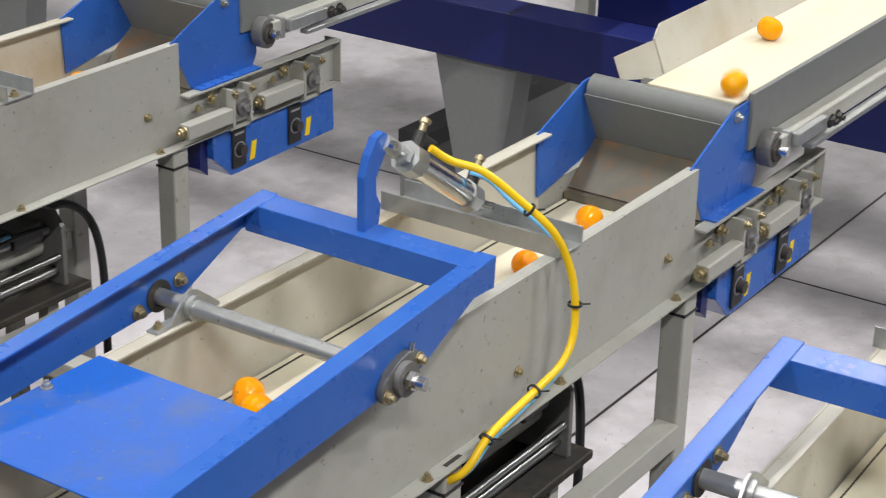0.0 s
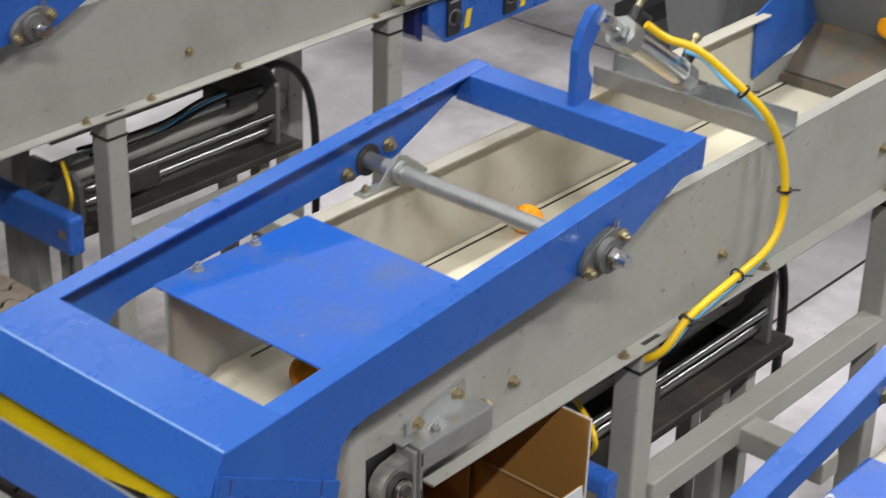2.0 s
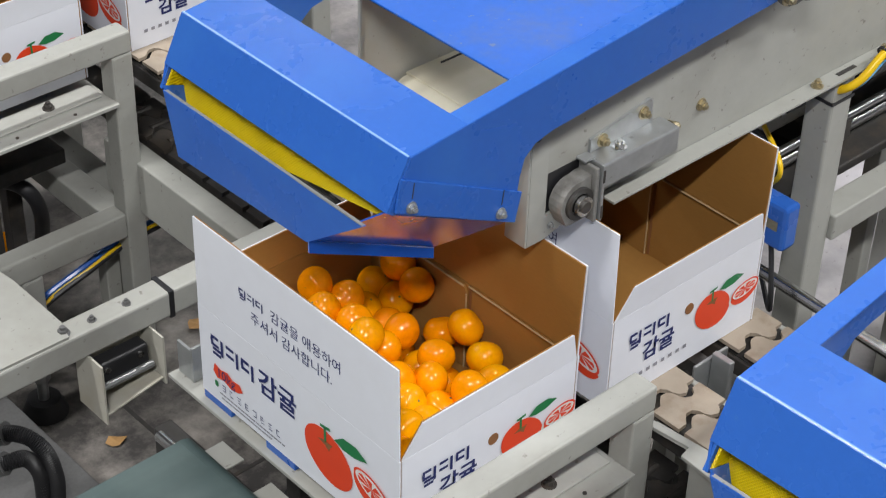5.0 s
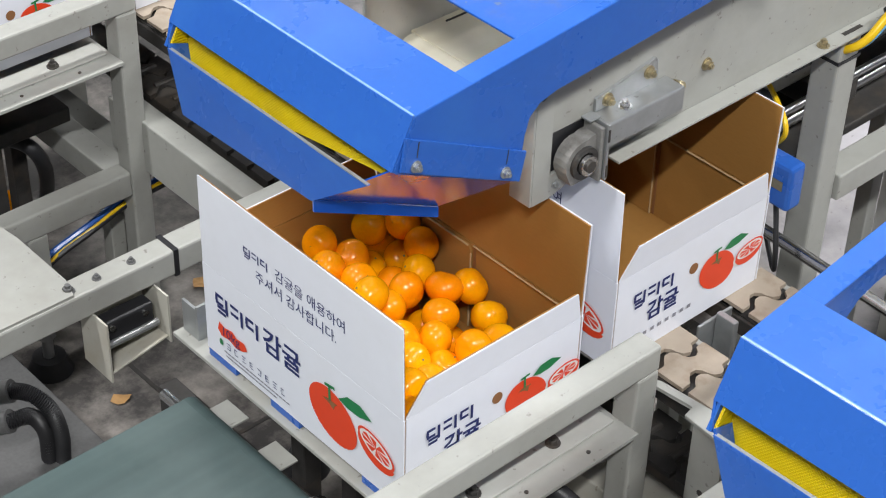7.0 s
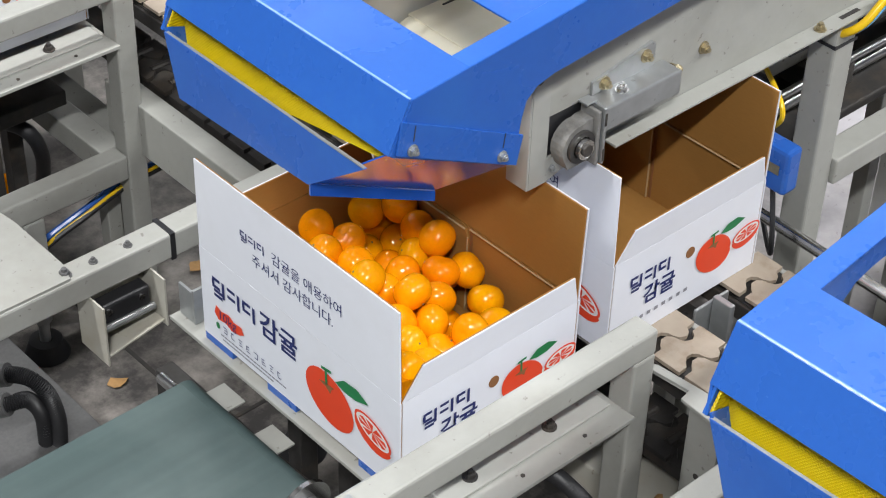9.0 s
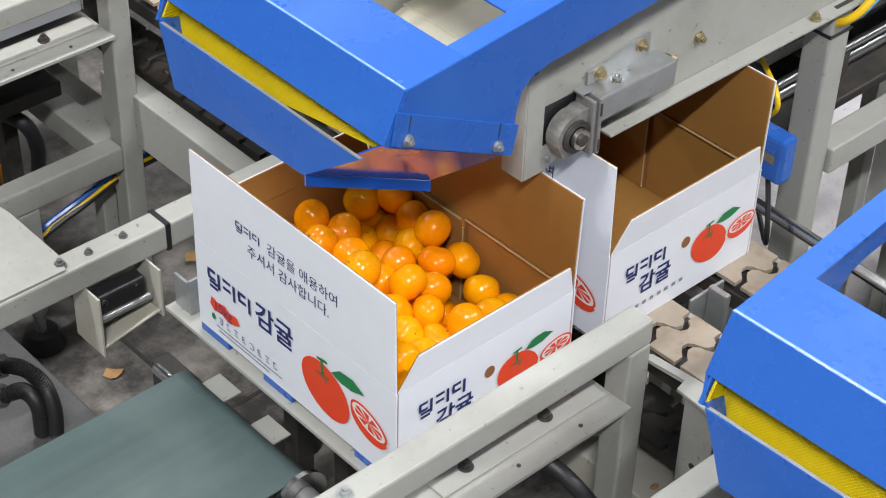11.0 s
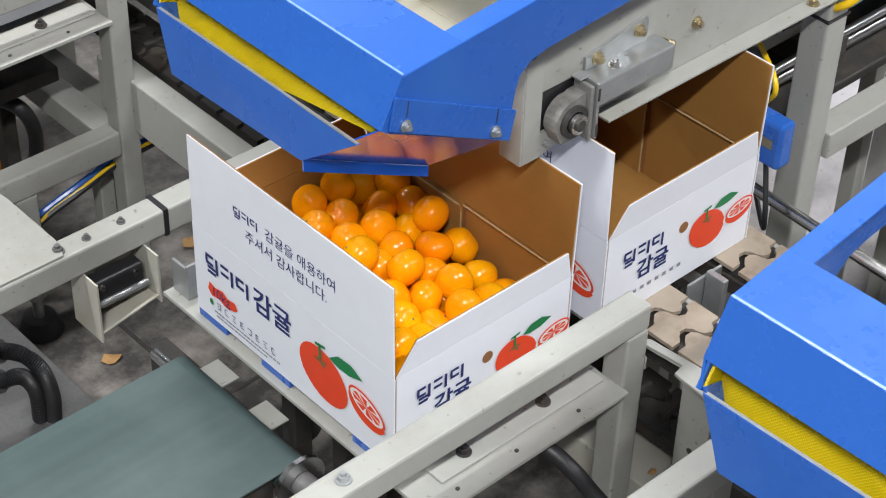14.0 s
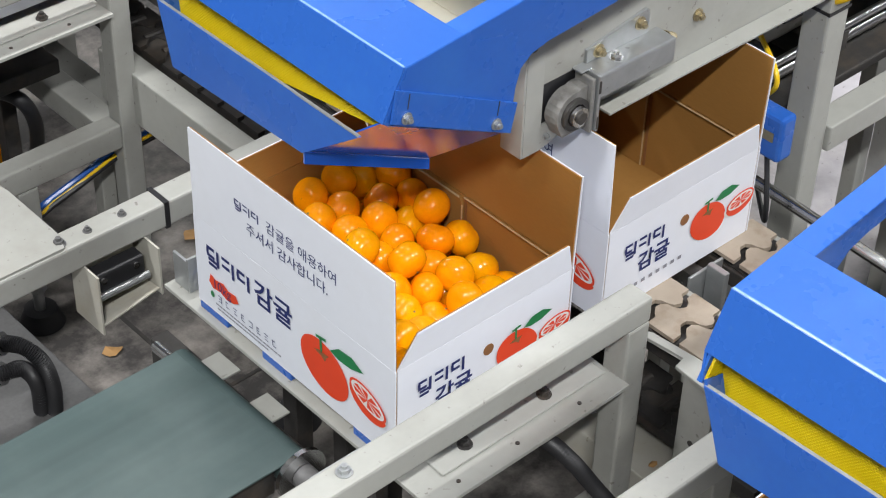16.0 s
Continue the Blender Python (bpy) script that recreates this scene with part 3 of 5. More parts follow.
def air_cylinder():
    th = thing("air_cylinder", (2.12, 1.433, 1.25), "bright steel pneumatic cylinder with hose fittings", "cylinder", "tilt cylinders")
    a, b = Vector((1.998, 1.433, 1.337)), Vector((2.262, 1.433, 1.158))
    d = (b - a).normalized()
    up = Vector((-d.z, 0, d.x)) * (1 if d.x > 0 else -1)
    part("clevis", rod(a - d * 0.006, a + d * 0.032, 0.0135, 20), ZINC, th, smooth=True)
    part("clevis_pin", rod(a + Vector((0, -0.022, 0)), a + Vector((0, 0.022, 0)), 0.006, 14), STEEL, th, smooth=True)
    part("piston_rod", rod(a + d * 0.0325, a + d * 0.075, 0.006, 16), STEEL, th, smooth=True)
    part("rod_nut", rod(a + d * 0.052, a + d * 0.064, 0.015, 6), ZINC, th)
    part("front_cap", rod(a + d * 0.066, a + d * 0.098, 0.025, 8), ZINC, th)
    part("barrel", rod(a + d * 0.0985, a + d * 0.255, 0.0205, 36), STEEL, th, smooth=True)
    part("rear_cap", rod(a + d * 0.2555, a + d * 0.285, 0.024, 8), ZINC, th)
    part("rear_eye", rod(a + d * 0.2855, a + d * 0.318, 0.011, 16), ZINC, th)
    part("rear_pin", rod(a + d * 0.305 + Vector((0, -0.03, 0)), a + d * 0.305 + Vector((0, 0.03, 0)), 0.006, 14), STEEL, th)
    for s in (0.085, 0.268):
        f = a + d * s
        e = part("elbow_fitting", rod(f + up * 0.02, f + up * 0.045, 0.010, 14), BLACK, th)
        part("fitting_screw", rod(f + up * 0.0455, f + up * 0.066, 0.006, 12), BRASS, e)
        part("fitting_knob", rod(f + up * 0.058, f + up * 0.064, 0.009, 14), BRASS, e)
    part("elbow_outlet", rod(a + d * 0.085 + up * 0.036, a + d * 0.125 + up * 0.036, 0.0085, 14), BLACK, th)
    return th


def cross_bracket():
    th = thing("cylinder_bracket", (2.25, 1.433, 1.122), "galvanised steel channel bracket laid across the trough rims", "bracket", "cylinder brackets")
    u = [(2.226, 1.1216), (2.294, 1.1216), (2.294, 1.152), (2.291, 1.152), (2.291, 1.1246), (2.229, 1.1246), (2.229, 1.152), (2.226, 1.152)]
    part("channel", prism(u, "y", 1.268, 1.60), ZINC, th)
    bolt((2.26, 1.284, 1.1246), (0, 0, 1), 0.009, th)
    return th


def air_hoses():
    th = thing("air_hoses", (2.1, 1.25, 0.9), "yellow and light blue air hoses tied together", "air hose", "air hoses")
    run = [(2.076, 1.405, 1.312), (2.10, 1.385, 1.290), (2.125, 1.345, 1.275), (2.155, 1.30, 1.232), (2.182, 1.26, 1.187), (2.205, 1.243, 1.135),
           (2.214, 1.232, 1.078), (2.206, 1.226, 1.016), (2.176, 1.226, 0.98), (2.111, 1.226, 0.966), (2.027, 1.226, 0.954), (1.972, 1.228, 0.940), (1.936, 1.236, 0.906), (1.925, 1.262, 0.882), (1.96, 1.33, 0.84), (2.02, 1.38, 0.80)]
    part("yellow_hose", hose(run, 0.0062, 12), HOSEY, th, "bright yellow plastic hose", smooth=True)
    blue = [(2.222, 1.43, 1.225), (2.232, 1.40, 1.215), (2.232, 1.36, 1.19), (2.232, 1.30, 1.16), (2.228, 1.254, 1.12), (2.226, 1.236, 1.075), (2.218, 1.231, 1.012),
            (2.188, 1.229, 0.972), (2.124, 1.230, 0.953), (2.042, 1.230, 0.940), (1.984, 1.232, 0.926), (1.946, 1.24, 0.896), (1.936, 1.27, 0.872), (1.97, 1.34, 0.83), (2.03, 1.39, 0.80)]
    part("blue_hose", hose(blue, 0.004, 10), HOSEB, th, "light blue plastic hose", smooth=True)
    for p, d in (((2.165, 1.288, 1.216), (0.4, -0.5, -0.6)), ((2.213, 1.230, 1.062), (0, 0, 1)), ((2.10, 1.228, 0.963), (1, 0, 0.15)), ((1.975, 1.230, 0.938), (1, 0, 0.5))):
        tie = part("cable_tie", ring(Vector(p) - Vector(d).normalized() * 0.002, d, 0.0095, 0.0115, 0.004), BLACK, th)
        part("tie_end", rod(Vector(p), Vector(p) + Vector((0.012, -0.02, 0.002)), 0.0017, 6), BLACK, tie)
    return th


ASKEW = Matrix.Translation((1.068, 0.563, 0)) @ pose(0, 0, 0, 0, 0, 2.0) @ Matrix.Translation((-1.06, -0.571, 0))
DIP = Matrix.Translation((1.742, 0.571, 1.138)) @ pose(0, 0, 0, 0, -0.8, 0) @ Matrix.Translation((-1.742, -0.571, -1.138))
for make in (trough_conveyor, hood_frame, pivot_shaft, cover_plate, air_cylinder, cross_bracket, air_hoses):
    first = make()
    if make is not air_hoses:
        copy_thing(first, Matrix.Translation(first.location + Vector((0, 1.175, 0))))
    near = Matrix.Translation(first.location + Vector((0, -0.862, 0)))
    copy_thing(first, ASKEW @ (DIP @ near if make is hood_frame else near))


# ---- cartons ----
def lettering(body, size, m, mat, parent, name="lettering", shear=0.0, bold=0.0):
    cu = bpy.data.curves.new(name, "FONT")
    cu.body, cu.size, cu.shear, cu.offset = body, size, shear, bold
    cu.resolution_u = 3
    tmp = bpy.data.objects.new(name, cu)
    scene.collection.objects.link(tmp)
    me = bpy.data.meshes.new_from_object(tmp.evaluated_get(bpy.context.evaluated_depsgraph_get()))
    bpy.data.objects.remove(tmp)
    bm = bmesh.new()
    bm.from_mesh(me)
    bpy.data.meshes.remove(me)
    bmesh.ops.transform(bm, matrix=m, verts=bm.verts)
    return part(name, bm, mat, parent, local=True)


def flat(shapes, m, mat, parent, name):
    """Flat printed outlines, given as lists of corners in the print's plane."""
    bm = bmesh.new()
    for pts in shapes:
        bm.faces.new([bm.verts.new(m @ Vector((u, v, 0))) for u, v in pts])
    ob = part(name, bm, mat, parent, local=True)
    return tagged(ob, kind="stuff") if len(shapes) > 6 else ob


def oval(cx, cy, rx, ry, turn=0.0, a0=0.0, a1=360.0, n=28):
    c, s = math.cos(radians(turn)), math.sin(radians(turn))
    out = []
    for k in range(n if a1 - a0 >= 360 else n + 1):
        a = radians(a0 + (a1 - a0) * k / n)
        x, y = rx * math.cos(a), ry * math.sin(a)
        out.append((cx + x * c - y * s, cy + x * s + y * c))
    return out


def bars(u0, v0, u1, v1, w):
    d = Vector((u1 - u0, v1 - v0))
    n = Vector((-d.y, d.x)).normalized() * w / 2
    return [(u0 - n.x, v0 - n.y), (u1 - n.x, v1 - n.y), (u1 + n.x, v1 + n.y), (u0 + n.x, v0 + n.y)]


def brand_marks(u, v, h, n=3, slant=0.0, w=0.15):
    """Plain upright and level bars where the trade name stands: n signs of height h."""
    out = []
    for k in range(n):
        x, y = u + k * h * 1.08, v + slant * k * h
        out += [bars(x, y + h * 0.92, x + h * 0.55, y + h * 0.92, h * w), bars(x, y + h * 0.5, x + h * 0.55, y + h * 0.5, h * w),
                bars(x + h * 0.78, y + h * 0.12, x + h * 0.78, y + h, h * w)]
        if k != 1:
            out.append(bars(x + h * 0.06, y + h * 0.58, x + h * 0.06, y + h * 0.84, h * w))
        if k == 0:
            out += [bars(x + h * 0.1, y + h * 0.3, x + h * 0.7, y + h * 0.3, h * w), bars(x + h * 0.1, y + h * 0.05, x + h * 0.7, y + h * 0.05, h * w)]
    return out


def fruit_print(u, v, r, m, parent, tilt=18):
    """Printed tangerine with a leaf and a cut half beside it."""
    lift = Matrix.Translation((0, 0, 0.0003))
    flat([oval(u, v, r, r * 0.78, -28)], m, REDINK, parent, "printed_fruit")
    su, sv = u + r * 1.72, v + r * 0.12
    flat([oval(su - r * 0.05, sv - r * 0.16, r * 0.78, r * 0.42, tilt)], m @ lift, WHITE, parent, "printed_rim")
    flat([oval(su, sv - r * 0.10, r * 0.74, r * 0.50, tilt, 180, 360)], m @ lift @ lift, REDINK, parent, "printed_half")
    flat([oval(su, sv, r * 0.74, r * 0.36, tilt)], m @ lift @ lift @ lift, REDINK, parent, "printed_half")
    flat([oval(su, sv, r * 0.66, r * 0.30, tilt)], m @ lift @ lift @ lift @ lift, WHITE, parent, "printed_pith")
    seg = []
    for k in range(8):
        seg.append([(su, sv)] + oval(su, sv, r * 0.56, r * 0.23, tilt, k * 45 + 7, k * 45 + 38, 4))
    flat(seg, m @ Matrix.Translation((0, 0, 0.0015)), REDINK, parent, "printed_segments")
    lx, ly = u + r * 0.25, v + r * 0.78
    flat([[(lx, ly), (lx + r * 0.35, ly + r * 0.28), (lx + r * 0.85, ly + r * 0.32), (lx + r * 1.3, ly + r * 0.1), (lx + r * 0.8, ly - r * 0.08), (lx + r * 0.35, ly - r * 0.1)]],
         m @ lift @ lift, GREENINK, parent, "printed_leaf")
    flat([bars(u - r * 0.1, v + r * 0.45, u - r * 0.12, v + r * 0.95, r * 0.09), bars(u - r * 0.3, v + r * 0.92, u + r * 0.1, v + r * 0.98, r * 0.09)], m @ lift @ lift, GREENINK, parent, "printed_stalk")
    flat([[(u - r * 0.12, v + r * 0.36), (u - r * 0.4, v + r * 0.42), (u - r * 0.2, v + r * 0.5), (u + r * 0.2, v + r * 0.5), (u + r * 0.1, v + r * 0.4), (u + r * 0.05, v + r * 0.24)]],
         m @ lift @ lift, WOOD, parent, "printed_calyx")


L, W, HW, FLAP, T = 0.299, 0.400, 0.145, 0.139, 0.004


def board(name, corners, parent, m_out=None):
    """Board with a white outer and a brown inner skin; corners run so that the normal looks inwards."""
    a = part(name, sheet(corners, T * 0.5), CARD, parent, local=True)
    cc = [Vector(v) for v in corners]
    n = (cc[1] - cc[0]).cross(cc[2] - cc[0]).normalized() * (T * 0.5 + 0.0001)
    mid = sum(cc, Vector()) / len(cc)
    part("brown_inside", sheet([mid + (v - mid) * 0.993 + n for v in cc], T * 0.5), KRAFT, a, local=True)
    return a


def carton():
    th = thing("carton", (0, 0, 0), "open white printed cardboard carton, brown inside", "carton", "tangerine cartons")
    part("bottom", block(T, L - T, T, W - T, 0, T), KRAFT, th, local=True)
    e = 0.0004
    front = board("front_panel", [(0, 0, 0), (0, 0, HW), (0, W, HW), (0, W, 0)][::-1], th)
    board("front_flap", [(0, 0.001, HW + e), (-0.001, 0.003, HW + FLAP), (-0.001, W - 0.003, HW + FLAP), (0, W - 0.001, HW + e)][::-1], th)
    back = board("back_panel", [(L, 0, 0), (L, 0, HW), (L, W, HW), (L, W, 0)], th)
    board("back_flap", [(L, 0.001, HW + e), (L + 0.006, 0.003, HW + FLAP), (L + 0.006, W - 0.003, HW + FLAP), (L, W - 0.001, HW + e)], th)
    x0, x1 = T + e, L - T - e
    side = board("near_side_panel", [(x0, 0, 0), (x0, 0, HW), (x1, 0, HW), (x1, 0, 0)], th)
    board("near_side_flap", [(x0, 0, HW + e), (x0 + 0.028, -0.004, HW + 0.046), (x1 - 0.012, -0.004, HW + 0.046), (x1, 0, HW + e)], th)
    board("far_side_panel", [(x0, W, 0), (x0, W, HW), (x1, W, HW), (x1, W, 0)][::-1], th)
    board("far_side_flap", [(x0, W, HW + e), (x0 + 0.028, W + 0.004, HW + 0.046), (x1 - 0.012, W + 0.004, HW + 0.046), (x1, W, HW + e)][::-1], th)
    part("inner_tab", prism([(0.20, 0.005), (W - T - 0.001, 0.005), (W - T - 0.001, HW - 0.004), (0.206, HW - 0.004), (0.20, HW - 0.014)], "x", L - T - 0.004, L - T - 0.0005), KRAFT, back, local=True)
    for y0, y1, z in ((0.004, 0.196, HW + 0.0005), (0.206, W - 0.006, HW - 0.004)):
        part("fold_crease", rod((L - T - 0.0042, y0, z), (L - T - 0.0042, y1, z), 0.0014, 8), RAWEDGE, back, "pale crushed fold", local=True)
    part("tab_edge", rod((L - T - 0.0045, 0.2, 0.006), (L - T - 0.0045, 0.2, HW - 0.014), 0.0013, 8), RAWEDGE, back, local=True)
    part("seam_groove", block(L - T - 0.0012, L - T - 0.0004, 0.194, 0.1985, 0.006, HW), WOOD, back, local=True)
    # print on the front: u runs from the far edge to the near edge
    mf = Matrix(((0, 0, -1, -0.0012), (-1, 0, 0, W), (0, 1, 0, 0), (0, 0, 0, 1)))
    flat(brand_marks(0.095, 0.211, 0.016), mf, NAVY, front, "small_print")
    lettering("감귤을 애용하여", 0.0205, mf @ Matrix.Translation((0.158, 0.213, 0)), NAVY, front)
    lettering("주셔서 감사합니다.", 0.0205, mf @ Matrix.Translation((0.117, 0.186, 0)), NAVY, front)
    flat(brand_marks(0.027, 0.081, 0.030, w=0.17), mf, NAVY, front, "small_print")
    lettering("감귤", 0.043, mf @ Matrix.Translation((0.127, 0.083, 0)), NAVY, front, bold=0.0009)
    flat([[(0.028, 0.050), (0.036, 0.042), (0.052, 0.045), (0.066, 0.040), (0.082, 0.044), (0.092, 0.050), (0.086, 0.060), (0.07, 0.058), (0.06, 0.064), (0.044, 0.060), (0.032, 0.064)]],
         mf, REDINK, front, "red_stamp")
    lettering("10kg", 0.021, mf @ Matrix.Translation((0.036, 0.046, 0.0004)), NAVY, front)
    flat([oval(0.034, 0.0305, 0.004, 0.0055)], mf, GREENINK, front, "printed_emblem")
    small = []
    for k in range(8):
        u = 0.046 + 0.0165 * k
        small.append(bars(u, 0.0355, u + 0.008 - 0.002 * (k % 2), 0.0355, 0.0014))
        small.append(bars(u + 0.001, 0.0265, u + 0.008, 0.0265, 0.0014))
        if k % 3 != 1:
            small.append(bars(u + 0.001, 0.031, u + 0.006, 0.031, 0.0013))
        if k % 4 != 2:
            small.append(bars(u + (0.0008 if k % 2 else 0.0075), 0.0275, u + (0.0008 if k % 2 else 0.0075), 0.036, 0.0012))
    flat(small, mf, NAVY, front, "small_print")
    flat([bars(0.040 + 0.0078 * k, 0.0185, 0.0465 + 0.0078 * k, 0.0185, 0.0026) for k in range(18)], mf, GREYINK, front, "small_print")
    flat([bars(0.044 + 0.0078 * k, 0.0118, 0.0508 + 0.0078 * k, 0.0118, 0.0026) for k in range(14)], mf, GREYINK, front, "small_print")
    fruit_print(0.268, 0.062, 0.049, mf, front, -21)
    # print on the near side: u runs from the front edge to the back
    ms = Matrix(((1, 0, 0, 0), (0, 0, -1, -0.0012), (0, 1, 0, 0), (0, 0, 0, 1)))
    flat(brand_marks(0.036, 0.083, 0.025, w=0.17), ms, NAVY, side, "small_print")
    lettering("감귤", 0.034, ms @ Matrix.Translation((0.064, 0.052, 0)), NAVY, side, bold=0.0009)
    flat([bars(0.032 + 0.0145 * k, 0.030, 0.039 + 0.0145 * k, 0.030, 0.006) for k in range(9)], ms, GREYINK, side, "small_print")
    part("hand_hole", prism(oval(0.153, 0.093, 0.0085, 0.0085), "y", -0.0008, -0.0002), WOOD, side, "round hand hole", local=True)
    fruit_print(0.203, 0.066, 0.038, ms, side, 8)
    return th


CARTON = carton()
CARTON.location = (1.0554, 1.1965, 0.60)
tagged(CARTON, "open white printed cardboard carton filled with tangerines, under the hood")
SLIDING = None
for x, y in ((1.4185, 1.2010), (1.082, 2.371), (1.056, 0.36), (1.466, 2.371)):
    c = copy_thing(CARTON, Matrix.Translation((x, y, 0.60 if x < 1.2 else 0.616)))
    tagged(c, "empty open white printed cardboard carton, brown inside, waiting")
    SLIDING = c
tagged(SLIDING, "empty open white printed cardboard carton, sliding along the chains")


# ---- tangerines ----
def fruit_mesh(seed):
    rnd = random.Random(seed)
    bm = bmesh.new()
    bmesh.ops.create_uvsphere(bm, u_segments=28, v_segments=18, radius=0.0254)
    ph = [rnd.uniform(0, 6.28) for _ in range(4)]
    flatten = rnd.uniform(0.84, 0.95)
    for v in bm.verts:
        a = math.atan2(v.co.y, v.co.x)
        k = 1 + 0.02 * math.sin(2 * a + ph[0]) + 0.012 * math.sin(3 * a + ph[1]) + 0.01 * math.sin(5 * v.co.z / 0.0245 + ph[2])
        pole = abs(v.co.z) / 0.0245
        v.co *= k
        v.co.z *= flatten * (1 - 0.07 * max(0, pole - 0.8) / 0.2)
    me = bpy.data.meshes.new("tangerine")
    bm.to_mesh(me)
    bm.free()
    me.materials.append(PEEL)
    me.polygons.foreach_set("use_smooth", [True] * len(me.polygons))
    sc = bmesh.new()
    top = 0.0245 * flatten * 0.935
    rod((0, 0, top - 0.0012), (0, 0, top + 0.0007), 0.0022, 8, sc, r2=0.0014)
    ms = bpy.data.meshes.new("stem_scar")
    sc.to_mesh(ms)
    sc.free()
    ms.materials.append(NAVEL)
    return me, ms


FRUIT = [fruit_mesh(k) for k in range(6)]
fruit_rng = random.Random(5)


def tangerine(at, label="ripe orange tangerine lying in the filled carton", group="tangerines in the carton"):
    me, ms = FRUIT[fruit_rng.randrange(6)]
    ob = new("tangerine", me)
    ob.rotation_euler = (fruit_rng.uniform(-1.2, 1.2), fruit_rng.uniform(-1.2, 1.2), fruit_rng.uniform(0, 6.28))
    ob.location = at
    new("stem_scar", ms).parent = ob
    return tagged(ob, label, "tangerine", group)


# the fruit that lies on top, then rows of fruit under it down to the carton's bottom
TOP = [
    (1.209, 1.545, 0.727), (1.259, 1.546, 0.731), (1.300, 1.550, 0.708), (1.329, 1.515, 0.724), (1.327, 1.474, 0.710), (1.290, 1.495, 0.708),
    (1.233, 1.509, 0.714), (1.258, 1.462, 0.712), (1.316, 1.423, 0.728), (1.297, 1.446, 0.694), (1.253, 1.420, 0.702), (1.290, 1.386, 0.708),
    (1.330, 1.379, 0.694), (1.223, 1.366, 0.722), (1.261, 1.315, 0.709), (1.317, 1.327, 0.682), (1.224, 1.330, 0.693), (1.186, 1.350, 0.701),
    (1.240, 1.274, 0.704), (1.326, 1.284, 0.670), (1.285, 1.274, 0.690), (1.205, 1.289, 0.681), (1.163, 1.264, 0.698), (1.121, 1.260, 0.717),
    (1.168, 1.309, 0.700), (1.087, 1.230, 0.714), (1.182, 1.408, 0.739), (1.209, 1.462, 0.715), (1.210, 1.406, 0.703), (1.188, 1.504, 0.720),
    (1.260, 1.359, 0.694)]
BALL = 0.0238


def underlayers():
    """Packed rows below the top fruit, left out where they would touch it."""
    out = []
    for layer in range(4):
        z = 0.6045 + BALL + layer * 0.0385
        for i in range(6):
            for j in range(8):
                x = 1.0865 + i * 0.0472 + (0.0 if layer % 2 else 0.008)
                y = 1.2275 + j * 0.0472 + (0.012 if (i + layer) % 2 else 0.0)
                if x > 1.325 or y > 1.566:
                    continue
                if all((x - a) ** 2 + (y - b) ** 2 + (z - c) ** 2 > (1.86 * BALL) ** 2 for a, b, c in TOP):
                    nearest = min(TOP, key=lambda p: (p[0] - x) ** 2 + (p[1] - y) ** 2)
                    if z < nearest[2] - 0.006:
                        out.append((x, y, z))
    return out


# places on top that are filled while the clip runs, in the order in which fruit arrives
ARRIVALS = [16, 18, 6, 10, 4, 9, 2, 11, 13, 8, 19, 5, 7, 14, 1]
for p in underlayers() + [p for k, p in enumerate(TOP) if k not in ARRIVALS]:
    tangerine(p)


